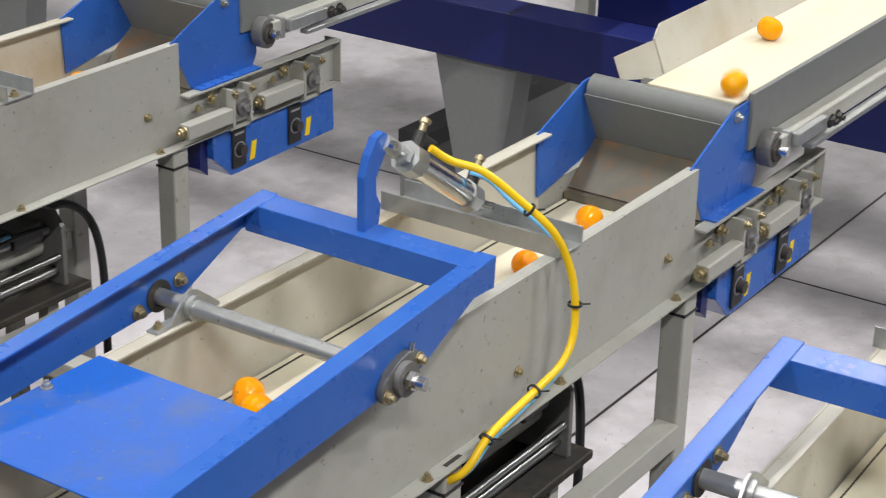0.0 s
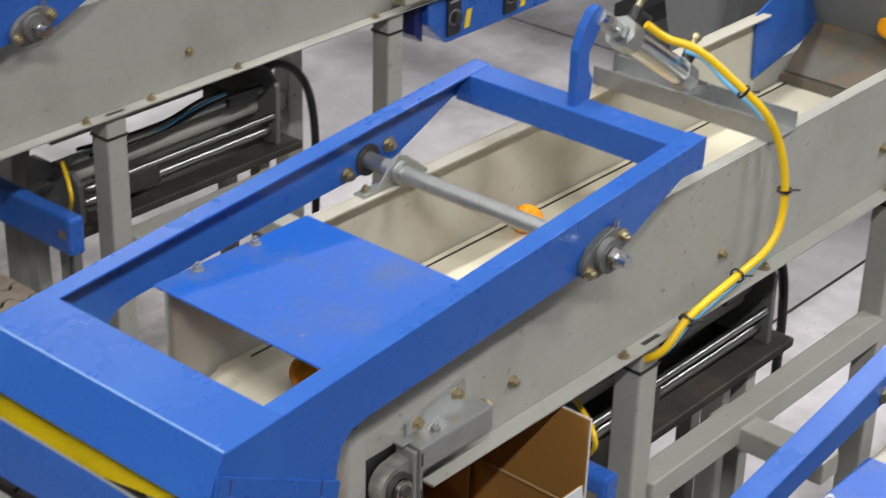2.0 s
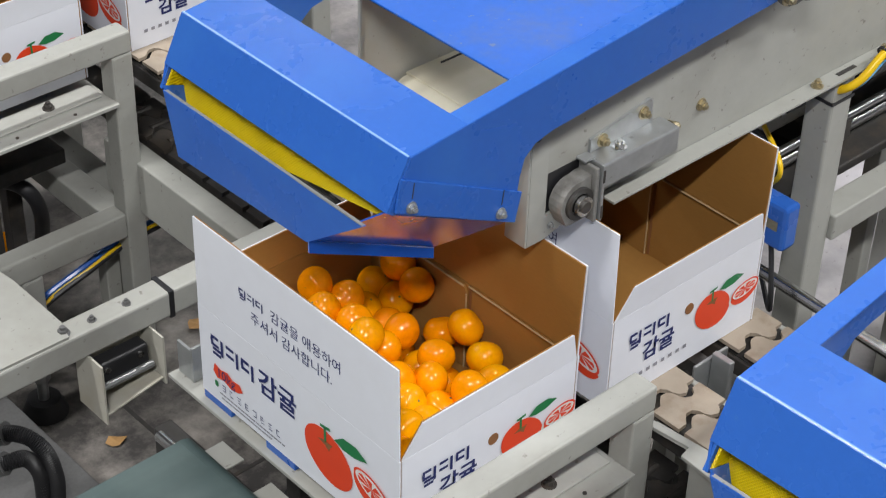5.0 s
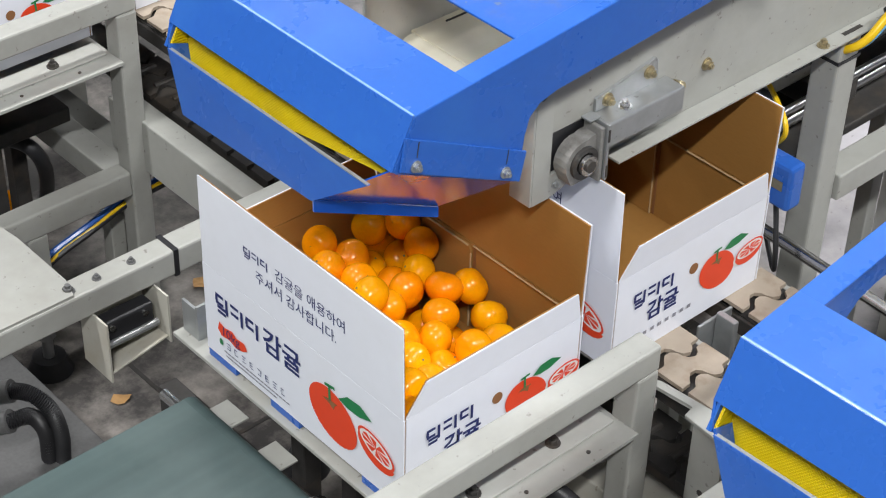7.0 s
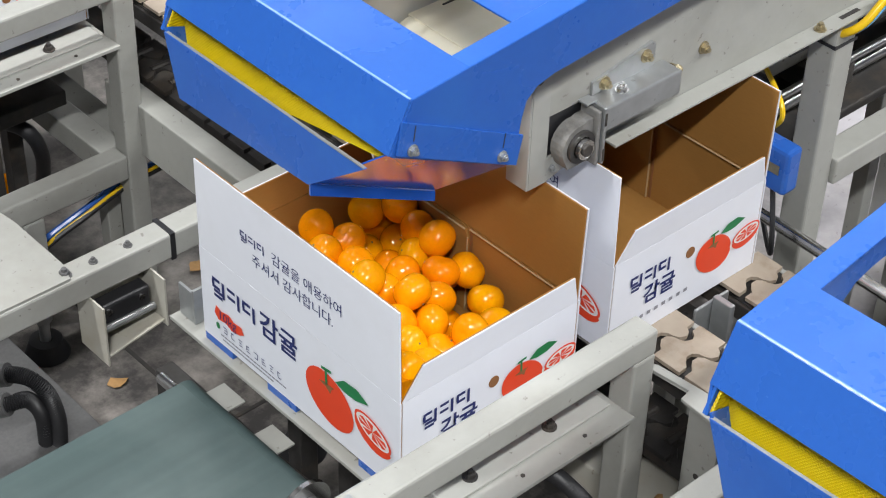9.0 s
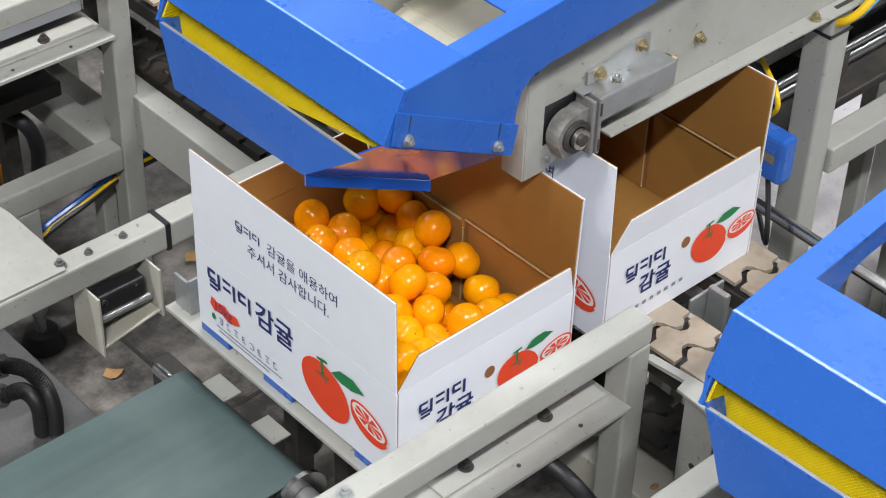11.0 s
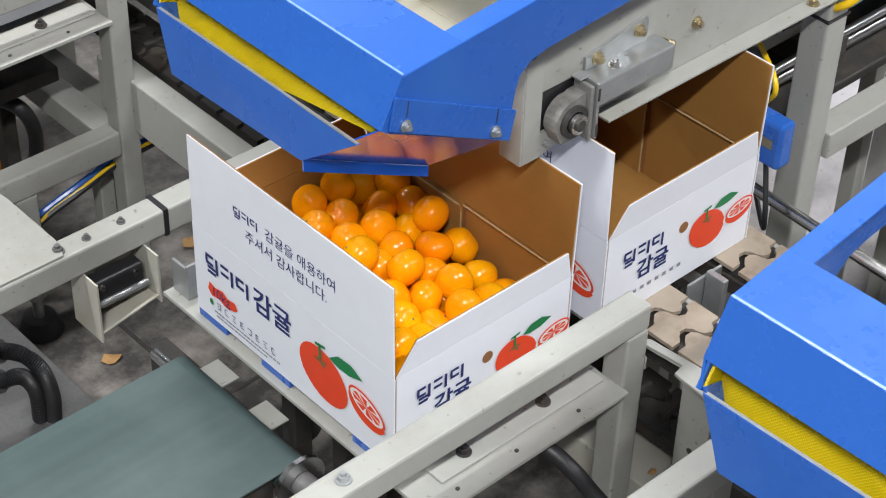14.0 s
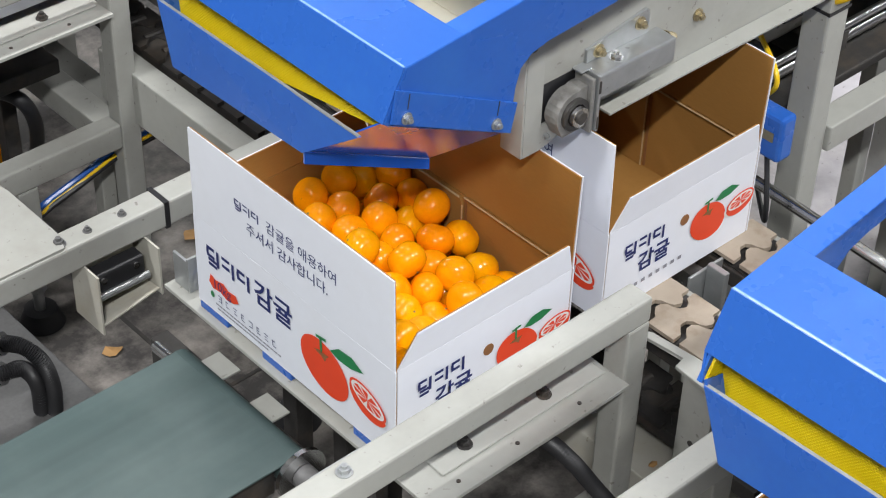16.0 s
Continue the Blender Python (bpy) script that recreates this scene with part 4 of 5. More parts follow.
# ---- feeding belts that drop the fruit into the troughs ----
def feeder_conveyor():
    th = thing("feeder_conveyor", (4.9, 1.40, 0), "grey feeder conveyor with a cream belt and raised side wall", "conveyor", "feeder belts")
    part("belt", block(2.86, 7.0, 1.287, 1.466, 1.190, 1.195, 0.001), BELT, th)
    part("far_guard", sheet([(2.93, 1.468, 1.185), (7.0, 1.468, 1.185), (7.0, 1.505, 1.275), (2.965, 1.505, 1.275), (2.93, 1.497, 1.255)], 0.004), CREAM, th)
    part("guard_flare", sheet([(2.872, 1.528, 1.185), (2.9295, 1.470, 1.185), (2.9295, 1.496, 1.253), (2.872, 1.545, 1.225)], 0.004), CREAM, th)
    # the plate's dark colour stands in for the shadow lying on it
    part("near_side", block(2.90, 7.0, 1.274, 1.2845, 1.095, 1.203, 0.002), ROLLER, th, "grey steel side plate, coloured dark for its shadow")
    part("near_rail", block(2.96, 7.0, 1.238, 1.2735, 1.078, 1.112, 0.003), GREY, th)
    part("rail_lip", block(3.05, 7.0, 1.215, 1.2375, 1.068, 1.078, 0.002), ZINC, th)
    part("bed", prism([(2.90, 1.285), (7.0, 1.285), (7.0, 1.466), (2.95, 1.466), (2.90, 1.50)], "z", 1.09, 1.1895), GREY, th)
    part("end_roller", rod((2.858, 1.288, 1.165), (2.858, 1.575, 1.165), 0.026, 32), ROLLER, th, "grey rubber-covered roller", smooth=True)
    part("apron", sheet([(2.834, 1.287, 1.160), (2.834, 1.578, 1.160), (2.89, 1.578, 1.060), (2.89, 1.287, 1.060)], 0.004), ROLLER, th, "dark grey sheet apron")
    br = part("bearing", prism([(2.955 + 0.030 * math.cos(a), 1.088 + 0.034 * math.sin(a)) for a in [2 * math.pi * k / 20 for k in range(20)]], "y", 1.246, 1.2735, 0.002), IRON, th, smooth=True)
    part("bearing_ring", ring((2.955, 1.246, 1.088), (0, -1, 0), 0.011, 0.022, 0.006), DARK, br, smooth=True)
    part("shaft_end", rod((2.955, 1.25, 1.088), (2.955, 1.222, 1.088), 0.010, 16), STEEL, br, smooth=True)
    part("bearing_strap", block(2.985, 2.9975, 1.236, 1.2735, 1.07, 1.116, 0.002), ZINC, br)
    part("take_up_tube", block(3.0, 3.13, 1.222, 1.2375, 1.085, 1.11, 0.002), ZINC, th)
    bolt((3.14, 1.222, 1.098), (0, -1, 0), 0.012, th, DARK)
    bolt((3.17, 1.222, 1.098), (0, -1, 0), 0.012, th, DARK)
    bolt((2.85, 1.2808, 1.172), (0, -1, 0), 0.009, th, ZINC)
    for x in (4.9, 6.4):
        for y in (1.30, 1.56):
            part("leg", block(x, x + 0.05, y, y + 0.05, 0, 1.0895, 0.003), GREY, th)
    return th


first = feeder_conveyor()
copy_thing(first, Matrix.Translation(first.location + Vector((0, 1.175, 0))))
copy_thing(first, ASKEW @ Matrix.Translation(first.location + Vector((0, -0.862, 0))))


# ---- sorting machine behind, on a long dark blue beam ----
sorter = thing("sorting_machine", (4.5, 2.5, 0), "dark blue steel beam of the sorting machine on grey tapered feet", "machine")
part("main_beam", block(4.36, 4.50, -1.5, 6.5, 0.60, 0.765, 0.004), DARKBLUE, sorter)
part("upper_beam", block(4.75, 4.90, -1.5, 2.62, 0.66, 1.07, 0.004), DARKBLUE, sorter)
part("upper_body", block(4.95, 5.6, -1.5, 6.5, 0.86, 1.06, 0.004), IRON, sorter)
for y in (0.9, 2.72, 4.7):
    part("tapered_foot", prism([(y - 0.05, 0.599), (y + 0.235, 0.599), (y + 0.10, 0.0), (y + 0.03, 0.0)], "x", 4.38, 4.48, 0.003), ROLLER, sorter)
for y in (2.05, 3.4, 4.1):
    part("rivet", rod((4.3595, y, 0.69), (4.352, y, 0.69), 0.012, 14), DARK, sorter)
part("floor_rail", block(4.53, 5.57, 3.102, 3.182, 0.0, 0.20, 0.003), ROLLER, sorter)
part("floor_rail_top", block(4.53, 5.57, 3.092, 3.192, 0.2005, 0.26, 0.003), BLACK, sorter)
for y in (2.2, 2.5, 3.1):
    part("motor_block", block(4.98, 5.3, y, y + 0.12, 1.0605, 1.2, 0.01), DARK, sorter)

for x0, x1, y0, y1 in ((-3.9, 11.9, 1.955, 1.963), (4.75, 4.758, -5.9, 11.9), (1.3, 1.308, -5.9, 11.9), (-3.9, 11.9, 5.40, 5.408)):
    tagged(part("floor_joint", block(x0, x1, y0, y1, 0.0002, 0.0012), DARK, None), "dark saw-cut joint in the concrete floor", "floor joint", kind="structure")


# ---- box line ----
def guard_rail():
    th = thing("guard_rail", (1.2, 1.14, 0), "grey painted square tube guard rail beside the cartons", "guard rail", "guard rails")
    part("top_rail", block(0.62, 1.424, 1.12, 1.16, 0.668, 0.708, 0.004), GREY, th)
    part("post", block(1.384, 1.424, 1.12, 1.16, 0.012, 0.6675, 0.004), GREY, th)
    part("lower_rail", block(0.62, 1.3835, 1.12, 1.16, 0.307, 0.357, 0.004), GREY, th)
    part("post", block(1.17, 1.21, 1.12, 1.16, 0.14, 0.3065, 0.004), GREY, th)
    part("foot_screw", rod((1.19, 1.14, 0.03), (1.19, 1.14, 0.1395), 0.010, 16), ZINC, th, "zinc levelling screw", smooth=True)
    part("foot_nut", rod((1.19, 1.14, 0.075), (1.19, 1.14, 0.095), 0.017, 6), ZINC, th)
    part("foot_pad", rod((1.19, 1.14, 0.0), (1.19, 1.14, 0.032), 0.042, 28, r2=0.03), BLACK, th, "black rubber foot pad", smooth=True)
    part("post", block(0.64, 0.68, 1.12, 1.16, 0.3575, 0.6675, 0.004), GREY, th)
    part("side_plate", block(0.90, 0.98, 1.1605, 1.165, 0.60, 0.70), ZINC, th)
    bolt((0.93, 1.14, 0.708), (0, 0, 1), 0.009, th, ZINC)
    for x in (1.404,):
        part("rubber_foot", rod((x, 1.14, 0.0), (x, 1.14, 0.0118), 0.035, 20), BLACK, th)
    return th


def scale_platform():
    th = thing("scale_platform", (1.2, 1.4, 0), "grey steel weighing platform under the carton", "scale", "weighing platforms")
    part("plate", block(1.045, 1.385, 1.110, 1.665, 0.580, 0.5865, 0.001), GREY, th)
    part("side_strip", block(1.09, 1.375, 1.145, 1.19, 0.587, 0.5915, 0.002), GREY, th)
    for x in (1.145, 1.283):
        bolt((x, 1.166, 0.5915), (0, 0, 1), 0.009, th, DARK)
    for x, y in ((1.10, 1.128), (1.2, 1.128), (1.31, 1.128)):
        part("pin", rod((x, y, 0.5865), (x, y, 0.588), 0.003, 8), DARK, th)
    for y in (1.215, 1.40, 1.535):
        part("blue_runner", block(1.0556, 1.36, y, y + 0.06, 0.587, 0.5998, 0.001), BLUE, th, "blue sliding strip")
    part("stop_tab", block(1.06, 1.12, 1.625, 1.629, 0.587, 0.645), ZINC, th)
    part("stop_tab", block(1.06, 1.064, 1.6295, 1.66, 0.587, 0.64), ZINC, th)
    part("frame_beam", block(1.10, 1.16, 1.22, 1.62, 0.50, 0.5795, 0.003), DARK, th)
    part("frame_beam", block(1.27, 1.33, 1.22, 1.62, 0.50, 0.5795, 0.003), DARK, th)
    for x in (1.115, 1.285):
        for y in (1.36, 1.47):
            part("leg", block(x, x + 0.03, y, y + 0.03, 0.0, 0.4995, 0.002), DARK, th)
    part("cross_channel", block(1.035, 1.065, 1.17, 1.7, 0.40, 0.47, 0.003), DARK, th)
    for y in (1.45, 1.56):
        part("support_tab", block(1.0, 1.09, y, y + 0.05, 0.4705, 0.474, 0.001), GREY, th)
    return th


def takeaway_belt():
    th = thing("takeaway_belt", (0.4, 1.448, 0), "dark green belt conveyor leading away from the scale", "conveyor", "takeaway belts")
    part("belt", block(-0.6, 1.0, 1.320, 1.580, 0.544, 0.548, 0.0015), GREENBELT, th)
    part("nose_roller", rod((1.0, 1.320, 0.523), (1.0, 1.580, 0.523), 0.025, 32), GREENBELT, th, smooth=True)
    part("bed", block(-0.6, 0.97, 1.33, 1.573, 0.495, 0.5435), DARK, th)
    for y0, y1 in ((1.290, 1.318), (1.585, 1.598)):
        part("side_frame", block(-0.6, 0.90, y0, y1, 0.44, 0.535 if y0 < 1.4 else 0.50, 0.003), GREY, th)
    part("shaft", rod((1.0, 1.27, 0.523), (1.0, 1.63, 0.523), 0.008, 14), STEEL, th)
    fl = part("flanged_pulley", ring((1.0, 1.316, 0.523), (0, -1, 0), 0.008, 0.038, 0.007), STEEL, th, "worn steel flanged pulley", smooth=True)
    part("pulley_hub", rod((1.0, 1.3085, 0.523), (1.0, 1.275, 0.523), 0.017, 20), IRON, fl, smooth=True)
    part("pulley_flange", ring((1.0, 1.274, 0.523), (0, -1, 0), 0.008, 0.03, 0.005), IRON, fl, smooth=True)
    bolt((0.86, 1.304, 0.535), (0, 0, 1), 0.009, th, BRASS)
    for x in (-0.4, 0.55):
        for y in (1.294, 1.588):
            part("leg", block(x, x + 0.02, y, y + 0.01, 0.0, 0.4395, 0.002), GREY, th)
    return th


def far_rail():
    th = thing("support_rail", (1.1, 1.84, 0), "grey square tube rail with bolts on levelling feet", "rail", "support rails")
    part("tube", block(0.55, 1.42, 1.797, 1.839, 0.556, 0.600, 0.004), GREY, th)
    part("black_band", block(1.140, 1.148, 1.7955, 1.8405, 0.5545, 0.6015), BLACK, th)
    for x, r in ((0.975, 0.009), (1.022, 0.006), (1.080, 0.006)):
        bolt((x, 1.815, 0.600), (0, 0, 1), r, th, IRON)
    part("table_plate", prism([(0.55, 1.80), (0.975, 1.80), (0.985, 1.835), (0.985, 1.96), (0.975, 2.05), (0.55, 2.05)], "z", 0.6002, 0.604), GREY, th)
    part("table_skirt", block(0.968, 0.973, 1.85, 2.05, 0.53, 0.5995), GREY, th)
    for x, y in ((0.58, 1.82), (1.38, 1.82)):
        leg = part("leg", block(x - 0.02, x + 0.02, y - 0.02, y + 0.02, 0.17, 0.5555, 0.003), GREY, th)
        part("foot_screw", rod((x, y, 0.02), (x, y, 0.1695), 0.010, 16), ZINC, leg, "zinc levelling screw", smooth=True)
        part("foot_nut", rod((x, y, 0.08), (x, y, 0.1), 0.016, 6), ZINC, leg)
        part("foot_pad", rod((x, y, 0.0), (x, y, 0.035), 0.045, 28, r2=0.026), BLACK, leg, "black rubber foot pad", smooth=True)
    # sensor in its bent bracket under the tube
    part("sensor_bracket", prism([(1.0, 0.5555), (1.105, 0.5555), (1.105, 0.47), (1.0, 0.45)], "y", 1.832, 1.835), CREAM, th)
    part("bracket_side", block(1.0, 1.003, 1.765, 1.8318, 0.45, 0.5555), CREAM, th)
    part("bracket_side", block(1.103, 1.106, 1.765, 1.8318, 0.47, 0.5555), CREAM, th)
    part("bracket_lip", sheet([(1.003, 1.768, 0.462), (1.102, 1.768, 0.480), (1.102, 1.83, 0.472), (1.003, 1.83, 0.452)], 0.002), CREAM, th)
    sens = part("sensor", block(1.012, 1.092, 1.785, 1.812, 0.505, 0.54, 0.004), BLACK, th, "black sensor body")
    part("sensor_rail", rod((1.008, 1.783, 0.503), (1.095, 1.783, 0.503), 0.006, 10), ZINC, sens)
    for x in (1.02, 1.075):
        part("screw", rod((x, 1.7845, 0.53), (x, 1.780, 0.53), 0.005, 10), STEEL, sens)
    return th


def chain_track():
    """Flat-top chain that brings the cartons across; runs along y."""
    th = thing("chain_track", (1.5, 1.2, 0), "beige flat-top chain on grey side rails", "chain conveyor", "chain tracks")
    part("near_rail", block(1.464, 1.470, -0.4, 3.9, 0.572, 0.600, 0.002), DARK, th, "dark greasy chain rail")
    part("far_rail", block(1.563, 1.573, -0.4, 3.9, 0.555, 0.600, 0.002), GREY, th)
    part("return_bed", block(1.4705, 1.562, -0.4, 3.9, 0.575, 0.600), DARK, th)
    part("return_chain", block(1.475, 1.55, -0.4, 3.9, 0.42, 0.445, 0.004), DARK, th)
    for y in (0.3, 1.72, 3.0):
        part("leg", block(1.49, 1.535, y, y + 0.045, 0.0, 0.4195, 0.003), GREY, th)
    part("chain_stand", block(1.50, 1.525, 0.305, 0.34, 0.4455, 0.5745), GREY, th)
    part("chain_stand", block(1.50, 1.525, 3.005, 3.04, 0.4455, 0.5745), GREY, th)
    # one plate: rounded noses and bays, built once
    w, pch = 0.046, 0.056
    pts = [(-w, 0.0), (-0.66 * w, 0.001), (-0.52 * w, 0.008), (-0.34 * w, 0.0145), (-0.12 * w, 0.0145), (0.02 * w, 0.008), (0.06 * w, -0.001),
           (0.16 * w, -0.009), (0.36 * w, -0.013), (0.54 * w, -0.009), (0.66 * w, -0.001), (w, 0.0)]
    low = [(x, y) for x, y in pts]
    high = [(x, y + pch - 0.010) for x, y in pts][::-1]
    bm = prism(low + high, "z", -0.006, 0.0)
    me = bpy.data.meshes.new("chain_plate")
    bmesh.ops.recalc_face_normals(bm, faces=bm.faces)
    bm.to_mesh(me)
    bm.free()
    me.materials.append(CHAINP)
    k = 0
    while -0.4 + k * pch < 3.84:
        ob = new("chain_plate", me)
        ob.parent = th
        ob.location = (1.5125 - 1.5, -0.4 + k * pch - 1.2, 0.6155)
        k += 1
    # the greasy underside of the chain on its way back
    bm = prism([(x * 0.95, y) for x, y in low + high], "z", 0.0, 0.008)
    rod((-0.02, 0.02, 0.008), (0.02, 0.02, 0.008), 0.006, 10, bm)
    back = bpy.data.meshes.new("return_link")
    bmesh.ops.recalc_face_normals(bm, faces=bm.faces)
    bm.to_mesh(back)
    bm.free()
    back.materials.append(DARK)
    for k in range(36):
        ob = new("return_link", back)
        ob.parent = th
        ob.location = (1.5125 - 1.5, 0.5 + k * pch - 1.2, 0.4455)
    return th


def pusher_unit():
    th = thing("pusher_unit", (2.1, 1.4, 0), "black linear pusher with chrome rods under the trough", "pusher", "carton pushers")
    part("base_plate", block(1.84, 2.46, 1.315, 1.50, 0.655, 0.672, 0.003), DARK, th)
    out = [(1.335, 0.6725), (1.50, 0.6725), (1.50, 0.80), (1.475, 0.83), (1.36, 0.83), (1.335, 0.80)]
    part("end_bracket", prism(out, "x", 2.405, 2.417, 0.002), IRON, th)
    part("front_bracket", prism([(1.335, 0.6725), (1.50, 0.6725), (1.50, 0.75), (1.48, 0.768), (1.355, 0.768), (1.335, 0.75)], "x", 1.90, 1.912, 0.002), IRON, th)
    part("valve_rail", block(1.93, 2.40, 1.45, 1.485, 0.788, 0.802, 0.002), GREY, th)
    for y, z, r, m in ((1.36, 0.700, 0.011, GUIDEROD), (1.47, 0.705, 0.010, GUIDEROD), (1.415, 0.745, 0.027, GREY), (1.375, 0.785, 0.008, ZINC), (1.345, 0.735, 0.007, GUIDEROD)):
        part("guide_rod", rod((1.9125, y, z), (2.4045, y, z), r, 20), m, th, smooth=True)
    part("slider", block(2.02, 2.10, 1.34, 1.49, 0.69, 0.73, 0.004), DARK, th)
    part("valve_block", block(2.30, 2.38, 1.36, 1.44, 0.775, 0.815, 0.004), BLACK, th)
    for k in range(3):
        part("cable", hose([(2.39, 1.36 + 0.02 * k, 0.80), (2.25, 1.35 + 0.015 * k, 0.808), (2.12, 1.37, 0.775 + 0.01 * k), (1.95, 1.36 + 0.02 * k, 0.79)], 0.004, 6, 5), (BLACK, HOSEB, BLACK)[k], th, smooth=True)
    part("air_line", hose([(2.42, 1.42, 0.80), (2.50, 1.42, 0.80), (2.57, 1.42, 0.74), (2.60, 1.42, 0.62), (2.60, 1.42, 0.4)], 0.009, 8), BLACK, th, smooth=True)
    plate = part("push_plate", block(1.783, 1.815, 1.215, 1.53, 0.690, 0.764, 0.006), BLUE, th, "blue push plate with a yellow sticker")
    part("sticker", block(1.7815, 1.7828, 1.228, 1.248, 0.722, 0.737), BRASS, plate, "dull yellow sticker")
    part("push_rod", rod((1.8155, 1.415, 0.735), (1.8995, 1.415, 0.735), 0.010, 16), STEEL, th)
    for x in (1.87, 2.36):
        for y in (1.34, 1.44):
            part("leg", block(x, x + 0.03, y, y + 0.03, 0.0, 0.6545, 0.002), GREY, th)
    part("cross_arm", block(2.2, 2.25, 1.10, 1.3115, 0.60, 0.64, 0.003), GREY, th)
    part("cable_drop", hose([(1.87, 1.34, 0.81), (1.84, 1.285, 0.795), (1.836, 1.275, 0.77), (1.85, 1.30, 0.735)], 0.004, 8), HOSEY, th, smooth=True)
    part("cable_drop", hose([(1.825, 1.27, 0.70), (1.80, 1.24, 0.65), (1.79, 1.225, 0.60), (1.81, 1.24, 0.565), (1.85, 1.29, 0.58)], 0.004, 8), BLACK, th, smooth=True)
    return th


for make in (guard_rail, scale_platform, far_rail, pusher_unit):
    first = make()
    for dy in (1.175, -0.862):
        copy_thing(first, Matrix.Translation(first.location + Vector((0, dy, 0))))
takeaway_belt()
first = chain_track()
copy_thing(first, Matrix.Translation(first.location + Vector((0.185, 0, 0))))

cross = thing("cross_beam", (1.44, 2.0, 0), "grey steel beam under the chain line", "beam", "cross beams")
part("beam", block(1.414, 1.458, 1.66, 2.40, 0.345, 0.45, 0.003), GREY, cross)
for y in (1.68, 2.34):
    part("leg", block(1.417, 1.449, y, y + 0.03, 0, 0.3445, 0.002), GREY, cross)
for x, y0, y1, z, w in ((1.465, 2.425, 3.2, 0.30, 0.05), (1.385, 2.34, 3.2, 0.345, 0.05)):
    low_cross = thing("cross_beam", (x, y0, 0), "grey steel cross beam low in the machine", "beam", "cross beams")
    part("beam", block(x - w / 2, x + w / 2, y0, y1, z - 0.05, z, 0.003), GREY, low_cross)
    for y in (y0 + 0.02, 3.1):
        part("leg", block(x - 0.015, x + 0.015, y, y + 0.03, 0, z - 0.0505, 0.002), GREY, low_cross)
tray = thing("dark_tray", (1.6, 2.6, 0), "dark oily drip tray under the neighbouring scale", "tray")
part("tray", block(1.10, 1.36, 2.44, 2.85, 0.40, 0.43, 0.003), DARK, tray)
for y in (2.46, 2.82):
    part("leg", block(1.2, 1.23, y, y + 0.02, 0, 0.3995, 0.002), DARK, tray)
tube = thing("tie_tube", (1.93, 1.2, 0.5), "bright steel tie tube between the machine legs", "tube")
part("tube", rod((1.835, 1.34, 0.6), (1.795, 0.42, 0.6), 0.0095, 20), STEEL, tube, smooth=True)
part("clamp", block(1.80, 1.865, 1.325, 1.355, 0.57, 0.654, 0.004), ZINC, tube)

# corrugated hoses and a dark base plate beside the takeaway belt
base = thing("machine_base", (0.8, 2.0, 0), "dark grey steel machine base plate", "machine base")
part("plate", block(0.30, 1.096, 1.70, 2.40, 0.10, 0.12, 0.003), IRON, base)
for x in (0.35, 1.0):
    for y in (1.74, 2.30):
        part("leg", block(x, x + 0.03, y, y + 0.03, 0.0, 0.0995, 0.002), IRON, base)
for run in ([(0.925, 2.055, 0.270), (0.961, 2.009, 0.290), (0.981, 1.978, 0.290), (0.998, 1.959, 0.260), (1.010, 1.962, 0.200), (1.016, 1.978, 0.135)], [(0.904, 2.008, 0.250), (0.934, 1.971, 0.270), (0.965, 1.965, 0.265), (0.987, 1.968, 0.220), (1.000, 1.992, 0.135)]):
    hs = thing("corrugated_hose", run[2], "black corrugated cable conduit", "conduit", "conduits")
    part("conduit", hose(run, 0.0125, 14, 24, 0.09), BLACK, hs, smooth=True)
    part("end_fitting", rod(run[0], run[1], 0.019, 16), IRON, hs, smooth=True)
hs = thing("corrugated_hose", (1.3, 1.1, 0.4), "black corrugated cable conduit", "conduit", "conduits")
part("conduit", hose([(1.215, 1.15, 0.562), (1.255, 1.135, 0.552), (1.294, 1.118, 0.50), (1.335, 1.108, 0.43), (1.368, 1.10, 0.375)], 0.0105, 14, 22, 0.13), BLACK, hs, smooth=True)
for k in range(3):
    part("wire", hose([(1.362, 1.10 + 0.005 * k, 0.385), (1.385, 1.095, 0.34 + 0.01 * k), (1.42 + 0.01 * k, 1.08, 0.2), (1.44, 1.05, 0.01)], 0.004, 6, 6), (GREYINK, BLACK, WHITE)[k], hs, smooth=True)
wires = thing("cable_bundle", (1.3, 2.3, 0.2), "blue, yellow and black cables tied in a bundle", "cable")
bundle = [(1.215, 2.334, 0.200), (1.252, 2.333, 0.220), (1.318, 2.322, 0.250), (1.401, 2.327, 0.270), (1.486, 2.335, 0.270)]
for k, m in enumerate((BLACK, HOSEY, BLACK, BLUE, BLUE)):
    off = Vector((0.008 * (k % 3 - 1), 0.009 * (k // 2), 0.007 * (k % 2)))
    part("cable", hose([Vector((1.165, 2.382, 0.120)) + off] + [Vector(p) + off for p in bundle] + [Vector((1.673, 2.383, 0.250)) + off], 0.0035 if k == 1 else 0.0062, 8, 6), m, wires, smooth=True)
loop = thing("black_cable", (1.3, 2.6, 0.2), "thick black cable hanging in a loop", "cable")
part("cable", hose([(1.260, 2.586, 0.330), (1.281, 2.500, 0.360), (1.301, 2.471, 0.340), (1.333, 2.505, 0.260), (1.382, 2.611, 0.120)], 0.014, 12), BLACK, loop, smooth=True)

